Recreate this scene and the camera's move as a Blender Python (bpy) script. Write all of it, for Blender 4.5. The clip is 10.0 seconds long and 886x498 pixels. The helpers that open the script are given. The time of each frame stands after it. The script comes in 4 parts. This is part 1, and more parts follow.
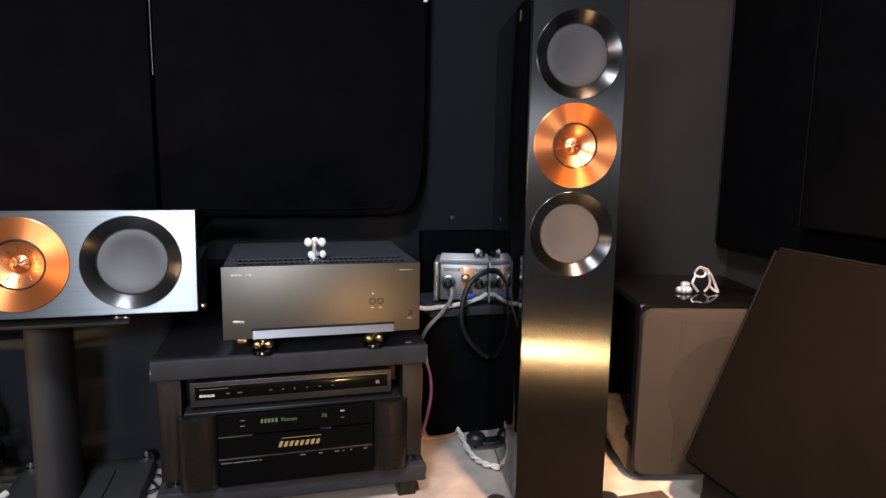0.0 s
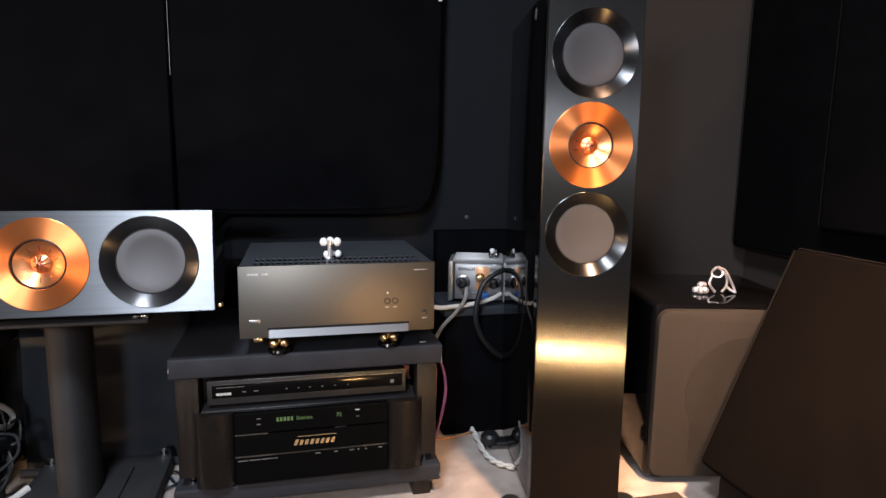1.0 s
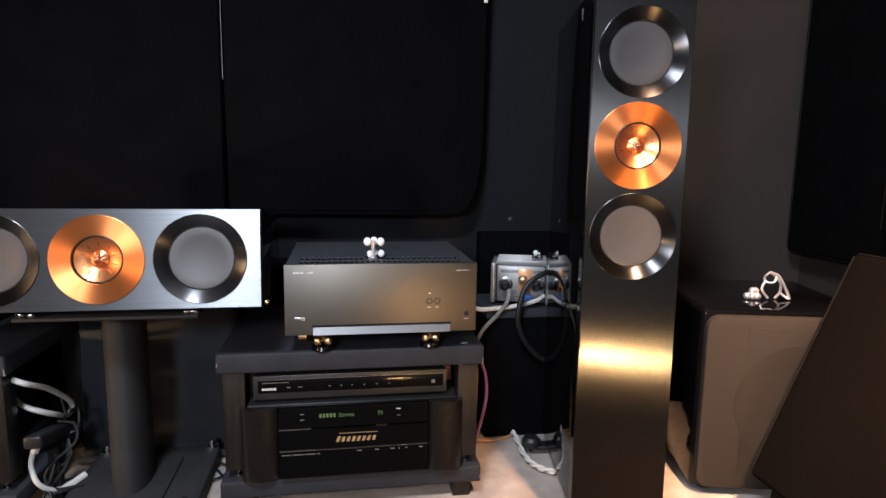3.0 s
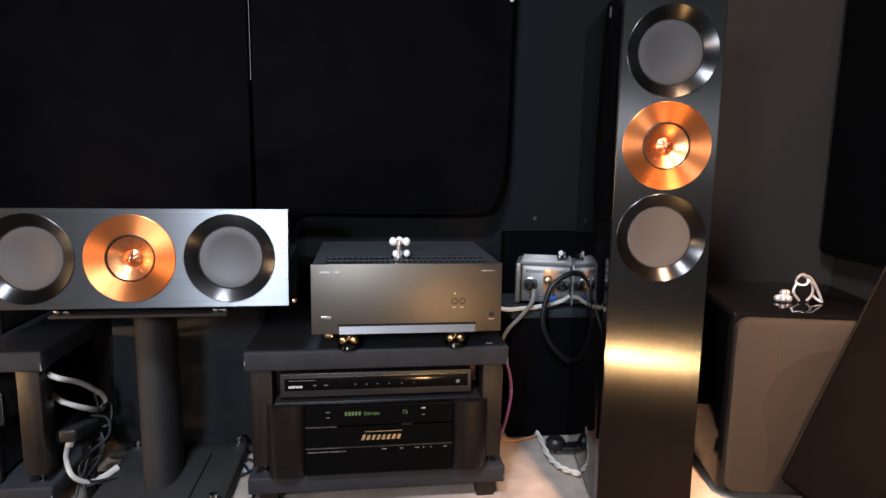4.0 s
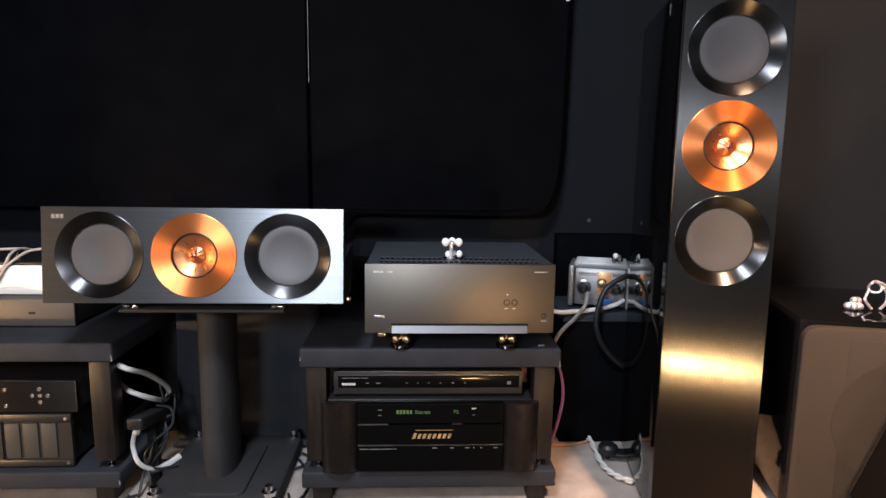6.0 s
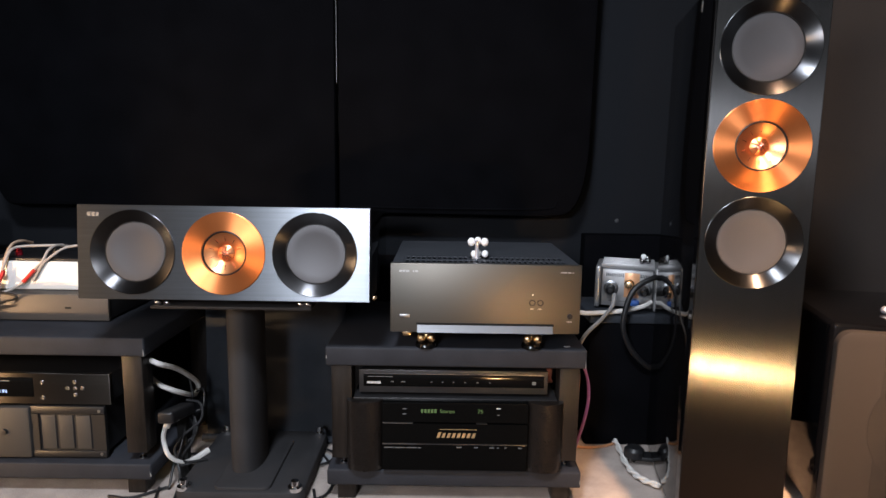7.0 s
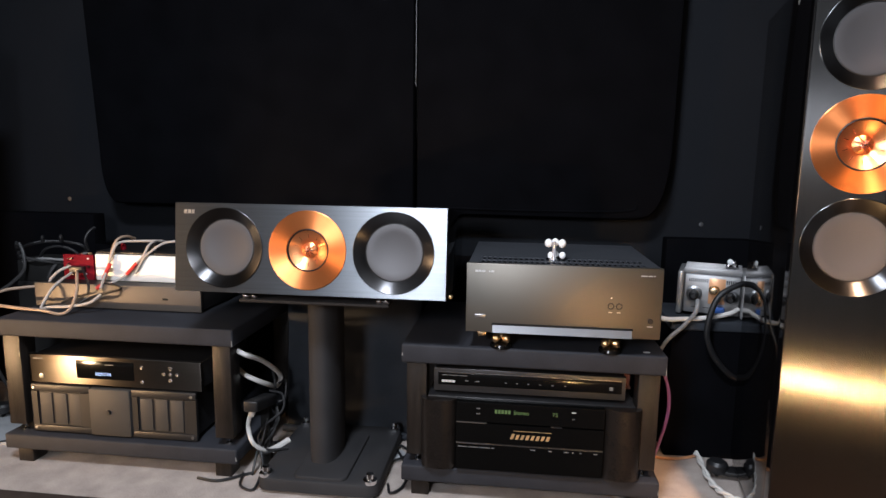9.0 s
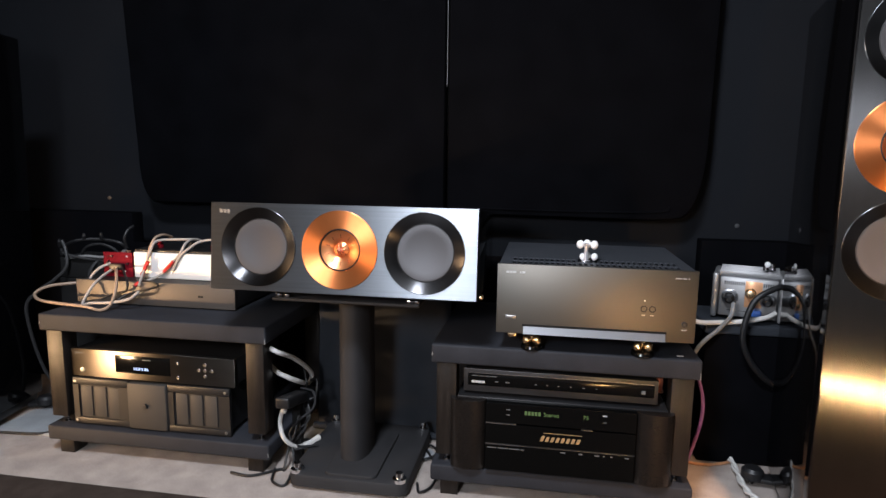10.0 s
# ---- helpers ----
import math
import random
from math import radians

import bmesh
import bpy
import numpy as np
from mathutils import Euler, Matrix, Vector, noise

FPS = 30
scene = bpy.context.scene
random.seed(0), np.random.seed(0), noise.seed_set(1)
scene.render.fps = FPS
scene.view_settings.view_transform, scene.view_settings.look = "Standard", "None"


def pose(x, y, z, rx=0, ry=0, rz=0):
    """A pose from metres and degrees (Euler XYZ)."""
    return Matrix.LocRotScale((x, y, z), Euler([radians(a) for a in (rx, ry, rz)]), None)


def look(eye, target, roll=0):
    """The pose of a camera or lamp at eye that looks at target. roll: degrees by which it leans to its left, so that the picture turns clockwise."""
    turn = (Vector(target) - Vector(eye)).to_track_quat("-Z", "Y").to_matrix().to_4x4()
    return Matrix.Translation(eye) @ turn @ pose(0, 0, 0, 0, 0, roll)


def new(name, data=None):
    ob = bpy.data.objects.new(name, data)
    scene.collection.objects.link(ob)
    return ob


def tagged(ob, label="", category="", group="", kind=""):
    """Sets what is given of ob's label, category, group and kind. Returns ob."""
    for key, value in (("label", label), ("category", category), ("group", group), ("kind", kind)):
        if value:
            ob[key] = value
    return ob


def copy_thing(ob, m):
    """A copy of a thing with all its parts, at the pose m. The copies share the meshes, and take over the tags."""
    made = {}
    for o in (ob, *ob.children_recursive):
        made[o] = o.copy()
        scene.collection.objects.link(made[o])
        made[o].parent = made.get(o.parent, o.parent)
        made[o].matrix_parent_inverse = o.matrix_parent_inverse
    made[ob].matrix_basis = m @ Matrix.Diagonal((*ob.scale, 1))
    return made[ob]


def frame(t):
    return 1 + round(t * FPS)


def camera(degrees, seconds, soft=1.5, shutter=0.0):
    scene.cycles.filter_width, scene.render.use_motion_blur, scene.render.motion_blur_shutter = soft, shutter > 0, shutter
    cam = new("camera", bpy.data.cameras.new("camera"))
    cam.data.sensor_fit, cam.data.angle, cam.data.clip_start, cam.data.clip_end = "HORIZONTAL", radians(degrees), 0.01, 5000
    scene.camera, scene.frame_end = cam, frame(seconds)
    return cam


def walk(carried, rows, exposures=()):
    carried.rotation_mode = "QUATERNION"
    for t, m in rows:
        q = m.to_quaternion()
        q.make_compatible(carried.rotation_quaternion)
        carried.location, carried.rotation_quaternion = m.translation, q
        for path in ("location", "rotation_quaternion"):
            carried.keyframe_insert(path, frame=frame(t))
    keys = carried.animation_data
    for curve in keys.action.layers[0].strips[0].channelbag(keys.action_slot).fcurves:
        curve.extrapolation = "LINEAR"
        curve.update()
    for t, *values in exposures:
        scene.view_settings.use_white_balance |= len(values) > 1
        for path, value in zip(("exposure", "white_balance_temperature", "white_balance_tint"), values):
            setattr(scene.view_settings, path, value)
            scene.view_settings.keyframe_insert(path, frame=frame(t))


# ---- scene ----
cam = camera(72.4, 10.0)
PATH = [
    (0, (0.48, -1.299, 0.827), (0.996, 0.611, 0.536), 1.0),
    (0.5, (0.475, -1.299, 0.828), (0.965, 0.618, 0.536), 1.0),
    (1, (0.477, -1.298, 0.831), (0.95, 0.622, 0.533), 0.9),
    (1.5, (0.477, -1.3, 0.828), (0.927, 0.627, 0.536), 1.0),
    (2, (0.479, -1.299, 0.826), (0.892, 0.636, 0.536), 0.9),
    (2.5, (0.482, -1.3, 0.824), (0.851, 0.645, 0.537), 0.9),
    (4, (0.473, -1.3, 0.831), (0.731, 0.661, 0.533), 0.9),
    (4.5, (0.475, -1.301, 0.83), (0.685, 0.666, 0.534), 0.8),
    (5, (0.472, -1.301, 0.83), (0.642, 0.669, 0.534), 0.8),
    (5.5, (0.469, -1.302, 0.829), (0.604, 0.671, 0.535), 0.8),
    (7, (0.468, -1.303, 0.831), (0.475, 0.675, 0.531), 0.9),
    (7.5, (0.463, -1.303, 0.833), (0.432, 0.673, 0.529), 0.9),
    (8, (0.463, -1.306, 0.828), (0.345, 0.668, 0.531), 0.9),
    (8.5, (0.463, -1.305, 0.829), (0.285, 0.664, 0.528), 0.8),
    (9, (0.46, -1.31, 0.824), (0.227, 0.655, 0.532), 0.8),
    (9.5, (0.455, -1.31, 0.828), (0.176, 0.648, 0.53), 0.8),
    (10, (0.454, -1.311, 0.827), (0.129, 0.64, 0.531), 0.8),
]
walk(cam, [(t, look(eye, target, roll)) for t, eye, target, roll in PATH])

# ---- world and light ----
world = bpy.data.worlds.new("world")
scene.world = world
world.use_nodes = True
world.node_tree.nodes["Background"].inputs[0].default_value = (0.5, 0.6, 0.75, 1)
world.node_tree.nodes["Background"].inputs[1].default_value = 0.05
scene.view_settings.exposure = 0.17


def area_lamp(name, eye, target, sx, sy, watts, colour, spread=180):
    data = bpy.data.lights.new(name, "AREA")
    data.shape, data.size, data.size_y, data.energy, data.color = "RECTANGLE", sx, sy, watts, colour
    data.spread = radians(spread)
    ob = new(name, data)
    ob.matrix_world = look(eye, target)
    return ob


area_lamp("cool_ceiling_light", (0.05, -1.45, 2.40), (0.05, -1.2, 0.3), 0.40, 0.30, 66, (0.81, 0.88, 1.0))
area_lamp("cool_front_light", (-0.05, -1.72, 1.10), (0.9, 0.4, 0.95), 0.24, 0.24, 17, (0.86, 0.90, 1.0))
area_lamp("warm_ceiling_light", (1.20, -1.30, 2.40), (1.50, -0.20, 0.0), 0.16, 0.16, 13, (1.0, 0.60, 0.36), 38)
area_lamp("warm_side_lamp", (-2.02, -1.45, 0.90), (0.9, -0.1, 0.4), 0.40, 0.40, 6.5, (1.0, 0.62, 0.33), 110)
area_lamp("warm_low_side_lamp", (-2.30, -1.45, 0.12), (-0.86, 0.1, 0.32), 0.34, 0.06, 3.2, (1.0, 0.62, 0.32), 34)
area_lamp("warm_low_lamp", (1.05, -1.55, 0.04), (1.1, -0.1, 0.42), 0.16, 0.02, 2.1, (1.0, 0.56, 0.22), 80)


# ---- materials ----
def material(name, colour, rough=0.5, metal=0.0, spread=0.25, scale=40.0, bump=0.1, stretch=(1, 1, 1), spec=0.5, aniso=0.0,
             tangent=None, coat=0.0, fine=400.0, sheen=0.0, rough_spread=0.1):
    """Principled surface with two scales of noise in colour, roughness and relief."""
    m = bpy.data.materials.new(name)
    m.use_nodes = True
    nt = m.node_tree
    b = nt.nodes["Principled BSDF"]
    tc = nt.nodes.new("ShaderNodeTexCoord")
    mp = nt.nodes.new("ShaderNodeMapping")
    mp.inputs["Scale"].default_value = stretch
    nt.links.new(tc.outputs["Object"], mp.inputs[0])
    big, small = nt.nodes.new("ShaderNodeTexNoise"), nt.nodes.new("ShaderNodeTexNoise")
    big.inputs["Scale"].default_value, small.inputs["Scale"].default_value = scale, fine
    big.inputs["Detail"].default_value = 4
    small.inputs["Detail"].default_value = 3
    for n in (big, small):
        nt.links.new(mp.outputs[0], n.inputs["Vector"])
    mix = nt.nodes.new("ShaderNodeMath")
    mix.operation = "MULTIPLY_ADD"
    mix.inputs[1].default_value = 0.5
    half = nt.nodes.new("ShaderNodeMath")
    half.operation = "MULTIPLY"
    half.inputs[1].default_value = 0.5
    nt.links.new(small.outputs[0], half.inputs[0])
    nt.links.new(big.outputs[0], mix.inputs[0])
    nt.links.new(half.outputs[0], mix.inputs[2])
    ramp = nt.nodes.new("ShaderNodeValToRGB")
    lo, hi = [[min(1, max(0, c * k)) for c in colour] + [1] for k in (1 - spread, 1 + spread)]
    ramp.color_ramp.elements[0].position, ramp.color_ramp.elements[1].position = 0.3, 0.7
    ramp.color_ramp.elements[0].color, ramp.color_ramp.elements[1].color = lo, hi
    nt.links.new(mix.outputs[0], ramp.inputs[0])
    nt.links.new(ramp.outputs[0], b.inputs["Base Color"])
    rr = nt.nodes.new("ShaderNodeMapRange")
    rr.inputs["To Min"].default_value, rr.inputs["To Max"].default_value = max(0.02, rough - rough_spread), min(1, rough + rough_spread)
    nt.links.new(mix.outputs[0], rr.inputs["Value"])
    nt.links.new(rr.outputs[0], b.inputs["Roughness"])
    if bump:
        bn = nt.nodes.new("ShaderNodeBump")
        bn.inputs["Strength"].default_value, bn.inputs["Distance"].default_value = bump, 0.002
        nt.links.new(mix.outputs[0], bn.inputs["Height"])
        nt.links.new(bn.outputs[0], b.inputs["Normal"])
    b.inputs["Metallic"].default_value = metal
    b.inputs["Specular IOR Level"].default_value = spec
    b.inputs["Coat Weight"].default_value = coat
    b.inputs["Coat Roughness"].default_value = 0.03
    b.inputs["Sheen Weight"].default_value = sheen
    if aniso:
        b.inputs["Anisotropic"].default_value = aniso
        if tangent == "turned":
            tn = nt.nodes.new("ShaderNodeTangent")
            tn.direction_type, tn.axis = "RADIAL", "Y"
            nt.links.new(tn.outputs[0], b.inputs["Tangent"])
            b.inputs["Anisotropic Rotation"].default_value = 0.25
        else:
            cx = nt.nodes.new("ShaderNodeCombineXYZ")
            for k in range(3):
                cx.inputs[k].default_value = tangent[k]
            vt = nt.nodes.new("ShaderNodeVectorTransform")
            vt.vector_type, vt.convert_from, vt.convert_to = "VECTOR", "OBJECT", "WORLD"
            nt.links.new(cx.outputs[0], vt.inputs[0])
            nt.links.new(vt.outputs[0], b.inputs["Tangent"])
    return m


def glowing(name, colour, strength):
    m = bpy.data.materials.new(name)
    m.use_nodes = True
    b = m.node_tree.nodes["Principled BSDF"]
    b.inputs["Base Color"].default_value = (0.02, 0.02, 0.02, 1)
    b.inputs["Emission Color"].default_value = (*colour, 1)
    b.inputs["Emission Strength"].default_value = strength
    return m


CARPET = material("carpet", (0.37, 0.315, 0.28), 0.95, spread=0.4, scale=14, fine=330, bump=0.9, spec=0.1, sheen=0.15)
RUG = material("rug", (0.055, 0.042, 0.035), 0.95, spread=0.4, scale=25, fine=500, bump=0.8, spec=0.05)
WALL = material("wall_paint", (0.0076, 0.0088, 0.0116), 0.8, spread=0.15, scale=6, fine=260, bump=0.15, spec=0.2)
SIDE_WALL = material("side_wall_paint", (0.044, 0.0345, 0.0295), 0.8, spread=0.12, scale=5, fine=260, bump=0.15, spec=0.2)
# pale tones of unseen surfaces, chosen for the light they bounce
REAR = material("rear_bounce_paint", (0.42, 0.41, 0.39), 0.8, spread=0.1, scale=5, bump=0.1)
CEILING = material("ceiling_bounce_paint", (0.75, 0.74, 0.73), 0.8, spread=0.1, scale=6, bump=0.1)
VELVET = material("black_velvet", (0.0031, 0.0032, 0.0041), 0.95, spread=0.35, scale=9, fine=300, bump=0.2, spec=0.02)
CURTAIN = material("blue_black_cloth", (0.030, 0.034, 0.041), 0.85, spread=0.3, scale=12, fine=600, bump=0.3, spec=0.15)
EDGE_LINE = material("lighter_brown_edge", (0.009, 0.0075, 0.0066), 0.9, spread=0.5, scale=60, fine=500, bump=0.4, spec=0.05)
FOAM = material("dark_brown_cloth", (0.0042, 0.0031, 0.0026), 0.95, spread=0.35, scale=14, fine=500, bump=0.5, spec=0.04)
PANEL_CLOTH = material("panel_cloth", (0.0042, 0.0040, 0.0045), 0.95, spread=0.3, scale=14, fine=500, bump=0.4, spec=0.03)
SLATE = material("charcoal_wrap", (0.022, 0.0235, 0.029), 0.68, spread=0.35, scale=16, fine=350, bump=0.4, spec=0.25)
ASH = material("black_ash_wood", (0.0125, 0.0100, 0.0086), 0.40, spread=0.9, scale=9, fine=90, bump=0.5, stretch=(9, 9, 0.5), spec=0.30)
GLOSS = material("gloss_black_lacquer", (0.003, 0.003, 0.0035), 0.06, spread=0.1, scale=5, bump=0.0, spec=0.28, rough_spread=0.02)
SATIN = material("satin_black", (0.012, 0.012, 0.013), 0.4, spread=0.2, scale=20, bump=0.1)
MATT = material("matt_black", (0.010, 0.010, 0.010), 0.8, spread=0.2, scale=20, bump=0.1, spec=0.2)
STEEL_BLACK = material("powder_black_steel", (0.025, 0.0245, 0.026), 0.68, spread=0.25, scale=14, fine=900, bump=0.3, spec=0.3)
BAFFLE = material("brushed_aluminium", (0.228, 0.245, 0.267), 0.43, 1.0, spread=0.16, scale=3, fine=60, bump=0.0, stretch=(0.2, 1, 45), aniso=0.88, tangent=(0, 0, 1), rough_spread=0.03)
BAFFLE_UP = material("brushed_dark_aluminium", (0.115, 0.115, 0.117), 0.24, 1.0, spread=0.14, scale=3, fine=60, bump=0.0, stretch=(45, 1, 0.2), aniso=1.0, tangent=(1, 0, 0), rough_spread=0.02)
TRIM = material("turned_dark_ring", (0.082, 0.082, 0.085), 0.29, 1.0, spread=0.08, scale=30, bump=0.0, aniso=0.9, tangent="turned", rough_spread=0.03)
COPPER = material("turned_copper", (1.0, 0.315, 0.105), 0.37, 1.0, spread=0.05, scale=30, bump=0.0, aniso=0.88, tangent="turned", rough_spread=0.03)
COPPER_CONE = material("copper_cone", (1.0, 0.40, 0.17), 0.34, 1.0, spread=0.06, scale=30, bump=0.02, aniso=0.5, tangent="turned")
CONE = material("grey_cone", (0.076, 0.0755, 0.081), 0.45, 0.42, spread=0.04, scale=20, bump=0.02)
RUBBER = material("rubber", (0.012, 0.012, 0.012), 0.6, spread=0.1, scale=30, bump=0.1)
GUNMETAL = material("blasted_gunmetal", (0.165, 0.154, 0.136), 0.48, 1.0, spread=0.05, scale=4, fine=900, bump=0.02, aniso=0.3, tangent=(0, 0, 1), rough_spread=0.04)
AMP_TOP = material("amp_case", (0.058, 0.063, 0.073), 0.5, 0.3, spread=0.10, scale=12, fine=700, bump=0.08)
SILVER = material("silver_bar", (0.42, 0.43, 0.45), 0.35, 1.0, spread=0.08, scale=30, bump=0.03)
CHROME = material("chrome", (0.85, 0.85, 0.87), 0.06, 1.0, spread=0.03, scale=30, bump=0.0, rough_spread=0.02)
WHITE_BALL = material("pearl_ball", (0.88, 0.88, 0.88), 0.18, 0.0, spread=0.04, scale=60, bump=0.03, coat=0.4)
BRASS = material("polished_brass", (1.0, 0.74, 0.46), 0.26, 1.0, spread=0.05, scale=40, bump=0.02, rough_spread=0.04)
GREY_CASE = material("grey_case", (0.16, 0.16, 0.165), 0.4, 0.7, spread=0.12, scale=18, fine=500, bump=0.1)
GREY_DARK = material("dark_grey_case", (0.019, 0.0185, 0.019), 0.45, 0.3, spread=0.15, scale=18, fine=500, bump=0.12)
GREY_WARM = material("warm_grey_case", (0.042, 0.039, 0.036), 0.55, 0.0, spread=0.15, scale=18, fine=500, bump=0.1, spec=0.3)
GLASS_BLACK = material("black_glass", (0.003, 0.003, 0.003), 0.12, spread=0.1, scale=10, bump=0.0, rough_spread=0.02, spec=0.22)
GOLD_INK = material("gold_ink", (0.66, 0.44, 0.23), 0.35, 0.6, spread=0.06, scale=90, bump=0.0)
WHITE_INK = material("white_ink", (0.50, 0.50, 0.50), 0.5, spread=0.05, scale=90, bump=0.0)
DIM_INK = material("dim_ink", (0.11, 0.11, 0.11), 0.5, spread=0.1, scale=90, bump=0.0)
GRILLE = material("grey_grille_cloth", (0.0265, 0.0213, 0.0178), 0.7, spread=0.12, scale=6, fine=700, bump=0.2, spec=0.25)
GRILLE_MESH = material("grille_mesh", (0.0225, 0.0183, 0.0152), 0.7, spread=0.18, scale=30, fine=900, bump=0.5, spec=0.25)
WHITE_PLASTIC = material("white_plastic", (0.80, 0.78, 0.74), 0.4, spread=0.04, scale=30, bump=0.04)
WHITE_CABLE = material("white_cable", (0.42, 0.37, 0.33), 0.5, spread=0.18, scale=60, fine=700, bump=0.15)
BRIGHT_CABLE = material("bright_white_cable", (0.62, 0.60, 0.57), 0.5, spread=0.12, scale=60, fine=700, bump=0.12)
BEIGE_CABLE = material("beige_cable", (0.34, 0.24, 0.17), 0.45, spread=0.15, scale=60, bump=0.1)
GREY_CABLE = material("grey_braided_cable", (0.22, 0.22, 0.22), 0.6, spread=0.4, scale=120, fine=900, bump=0.5)
DARK_CABLE = material("dark_grey_cable", (0.03, 0.03, 0.031), 0.5, spread=0.3, scale=120, fine=900, bump=0.3)
BLACK_CABLE = material("black_cable", (0.009, 0.009, 0.010), 0.5, spread=0.25, scale=120, fine=900, bump=0.4)
PURPLE_CABLE = material("purple_cable", (0.20, 0.07, 0.18), 0.4, spread=0.15, scale=60, bump=0.1)
RED_CABLE = material("red_brown_cable", (0.42, 0.14, 0.09), 0.4, spread=0.15, scale=60, bump=0.1)
COPPER_CABLE = material("clear_copper_cable", (0.65, 0.34, 0.18), 0.3, 0.4, spread=0.15, scale=60, bump=0.1)
BLUE = material("blue_plug", (0.05, 0.14, 0.45), 0.4, spread=0.1, scale=60, bump=0.05)
RED_SLEEVE = material("red_sleeve", (0.55, 0.03, 0.025), 0.5, spread=0.15, scale=60, bump=0.1)
RED_BOARD = material("red_circuit_board", (0.15, 0.005, 0.012), 0.75, spread=0.5, scale=160, fine=500, bump=0.3, spec=0.08)
CHEEK = material("bronze_black_metal", (0.024, 0.020, 0.018), 0.28, 0.6, spread=0.12, scale=20, fine=600, bump=0.05, coat=0.2)
CHARCOAL_METAL = material("charcoal_metal", (0.07, 0.07, 0.073), 0.38, 0.8, spread=0.12, scale=20, fine=600, bump=0.06)
DIM_METAL = material("dim_metal", (0.25, 0.25, 0.26), 0.35, 1.0, spread=0.1, scale=40, bump=0.03)
PLAYER_FACE = material("brushed_black_metal", (0.15, 0.135, 0.12), 0.33, 1.0, spread=0.1, scale=3, fine=70, bump=0.0, stretch=(0.2, 1, 50), aniso=0.97, tangent=(0, 0, 1), rough_spread=0.02)
GREY_WARM_METAL = material("grey_brown_metal", (0.085, 0.074, 0.065), 0.5, 0.3, spread=0.08, scale=20, fine=500, bump=0.06)
SILVER_GREY = material("satin_silver", (0.38, 0.38, 0.385), 0.42, 0.7, spread=0.1, scale=30, fine=500, bump=0.06)
PAD_GREY = material("pale_pad", (0.32, 0.33, 0.34), 0.6, spread=0.2, scale=20, bump=0.2)
RUG_BASE = material("dark_board", (0.03, 0.027, 0.024), 0.8, spread=0.3, scale=20, bump=0.3)
BAR_METAL = material("satin_bar", (0.22, 0.23, 0.245), 0.45, 1.0, spread=0.06, scale=30, bump=0.02)
WORN = material("worn_edge", (0.26, 0.25, 0.24), 0.8, spread=0.4, scale=200, fine=900, bump=0.4)
SATIN_CHROME = material("satin_chrome", (0.92, 0.89, 0.93), 0.30, 0.75, spread=0.04, scale=30, bump=0.0)
ROSE = material("rose_metal", (0.80, 0.36, 0.27), 0.25, 1.0, spread=0.05, scale=60, bump=0.0)
GREEN_GLOW = glowing("green_display", (0.38, 0.72, 0.18), 0.16)
BLUE_GLOW = glowing("blue_display", (0.45, 0.6, 1.0), 1.6)
LED_GLOW = glowing("white_led", (0.9, 0.95, 1.0), 2.0)


# ---- building helpers ----
def mesh_object(name, bm, mat, sharp=35):
    me = bpy.data.meshes.new(name)
    bm.normal_update()
    bm.to_mesh(me)
    bm.free()
    me.materials.append(mat)
    me.shade_smooth()
    me.set_sharp_from_angle(angle=radians(sharp))
    return new(name, me)


def part(name, bm, mat, parent, label="", m=None):
    ob = mesh_object(name, bm, mat)
    ob.parent = parent
    if m is not None:
        ob.matrix_basis = m
    return tagged(ob, label)


def thing(name, m, label, category, group="", kind=""):
    ob = new(name)
    ob.empty_display_size = 0.05
    ob.matrix_world = m
    return tagged(ob, label, category, group, kind)


def solid(name, bm, mat, label, category, group="", kind="", m=None):
    ob = mesh_object(name, bm, mat)
    if m is not None:
        ob.matrix_world = m
    return tagged(ob, label, category, group, kind)


def box(x0, x1, y0, y1, z0, z1, r=0.0, seg=2, bm=None):
    """A block between two corners, with rounded edges of radius r, added to bm."""
    one = bmesh.new()
    bmesh.ops.create_cube(one, size=1)
    for v in one.verts:
        v.co = Vector(((x0 + x1) / 2 + v.co.x * (x1 - x0), (y0 + y1) / 2 + v.co.y * (y1 - y0), (z0 + z1) / 2 + v.co.z * (z1 - z0)))
    if r:
        bmesh.ops.bevel(one, geom=one.edges[:], offset=r, segments=seg, profile=0.5, affect="EDGES")
    return joined(bm, one)


def joined(bm, one):
    if bm is None:
        return one
    me = bpy.data.meshes.new("joined")
    one.to_mesh(me)
    one.free()
    bm.from_mesh(me)
    bpy.data.meshes.remove(me)
    return bm


def lathe(profile, n=48, bm=None, at=(0, 0, 0), axis="Y"):
    """Turns (radius, height) pairs round an axis; Y points away from the viewer, so heights come towards the viewer."""
    one = bmesh.new()
    rings = []
    for r, h in profile:
        if r < 1e-5:
            rings.append([one.verts.new((0, -h, 0) if axis == "Y" else (0, 0, h))])
        else:
            ring = []
            for i in range(n):
                a = 2 * math.pi * i / n
                c, s = r * math.cos(a), r * math.sin(a)
                ring.append(one.verts.new((c, -h, s) if axis == "Y" else (c, s, h)))
            rings.append(ring)
    for p, q in zip(rings, rings[1:]):
        for i in range(n):
            k = (i + 1) % n
            if len(p) == 1 and len(q) > 1:
                one.faces.new((p[0], q[i], q[k]))
            elif len(q) == 1 and len(p) > 1:
                one.faces.new((p[i], q[0], p[k]))
            elif len(p) > 1:
                one.faces.new((p[i], q[i], q[k], p[k]))
    bmesh.ops.recalc_face_normals(one, faces=one.faces[:])
    bmesh.ops.translate(one, vec=at, verts=one.verts[:])
    return joined(bm, one)


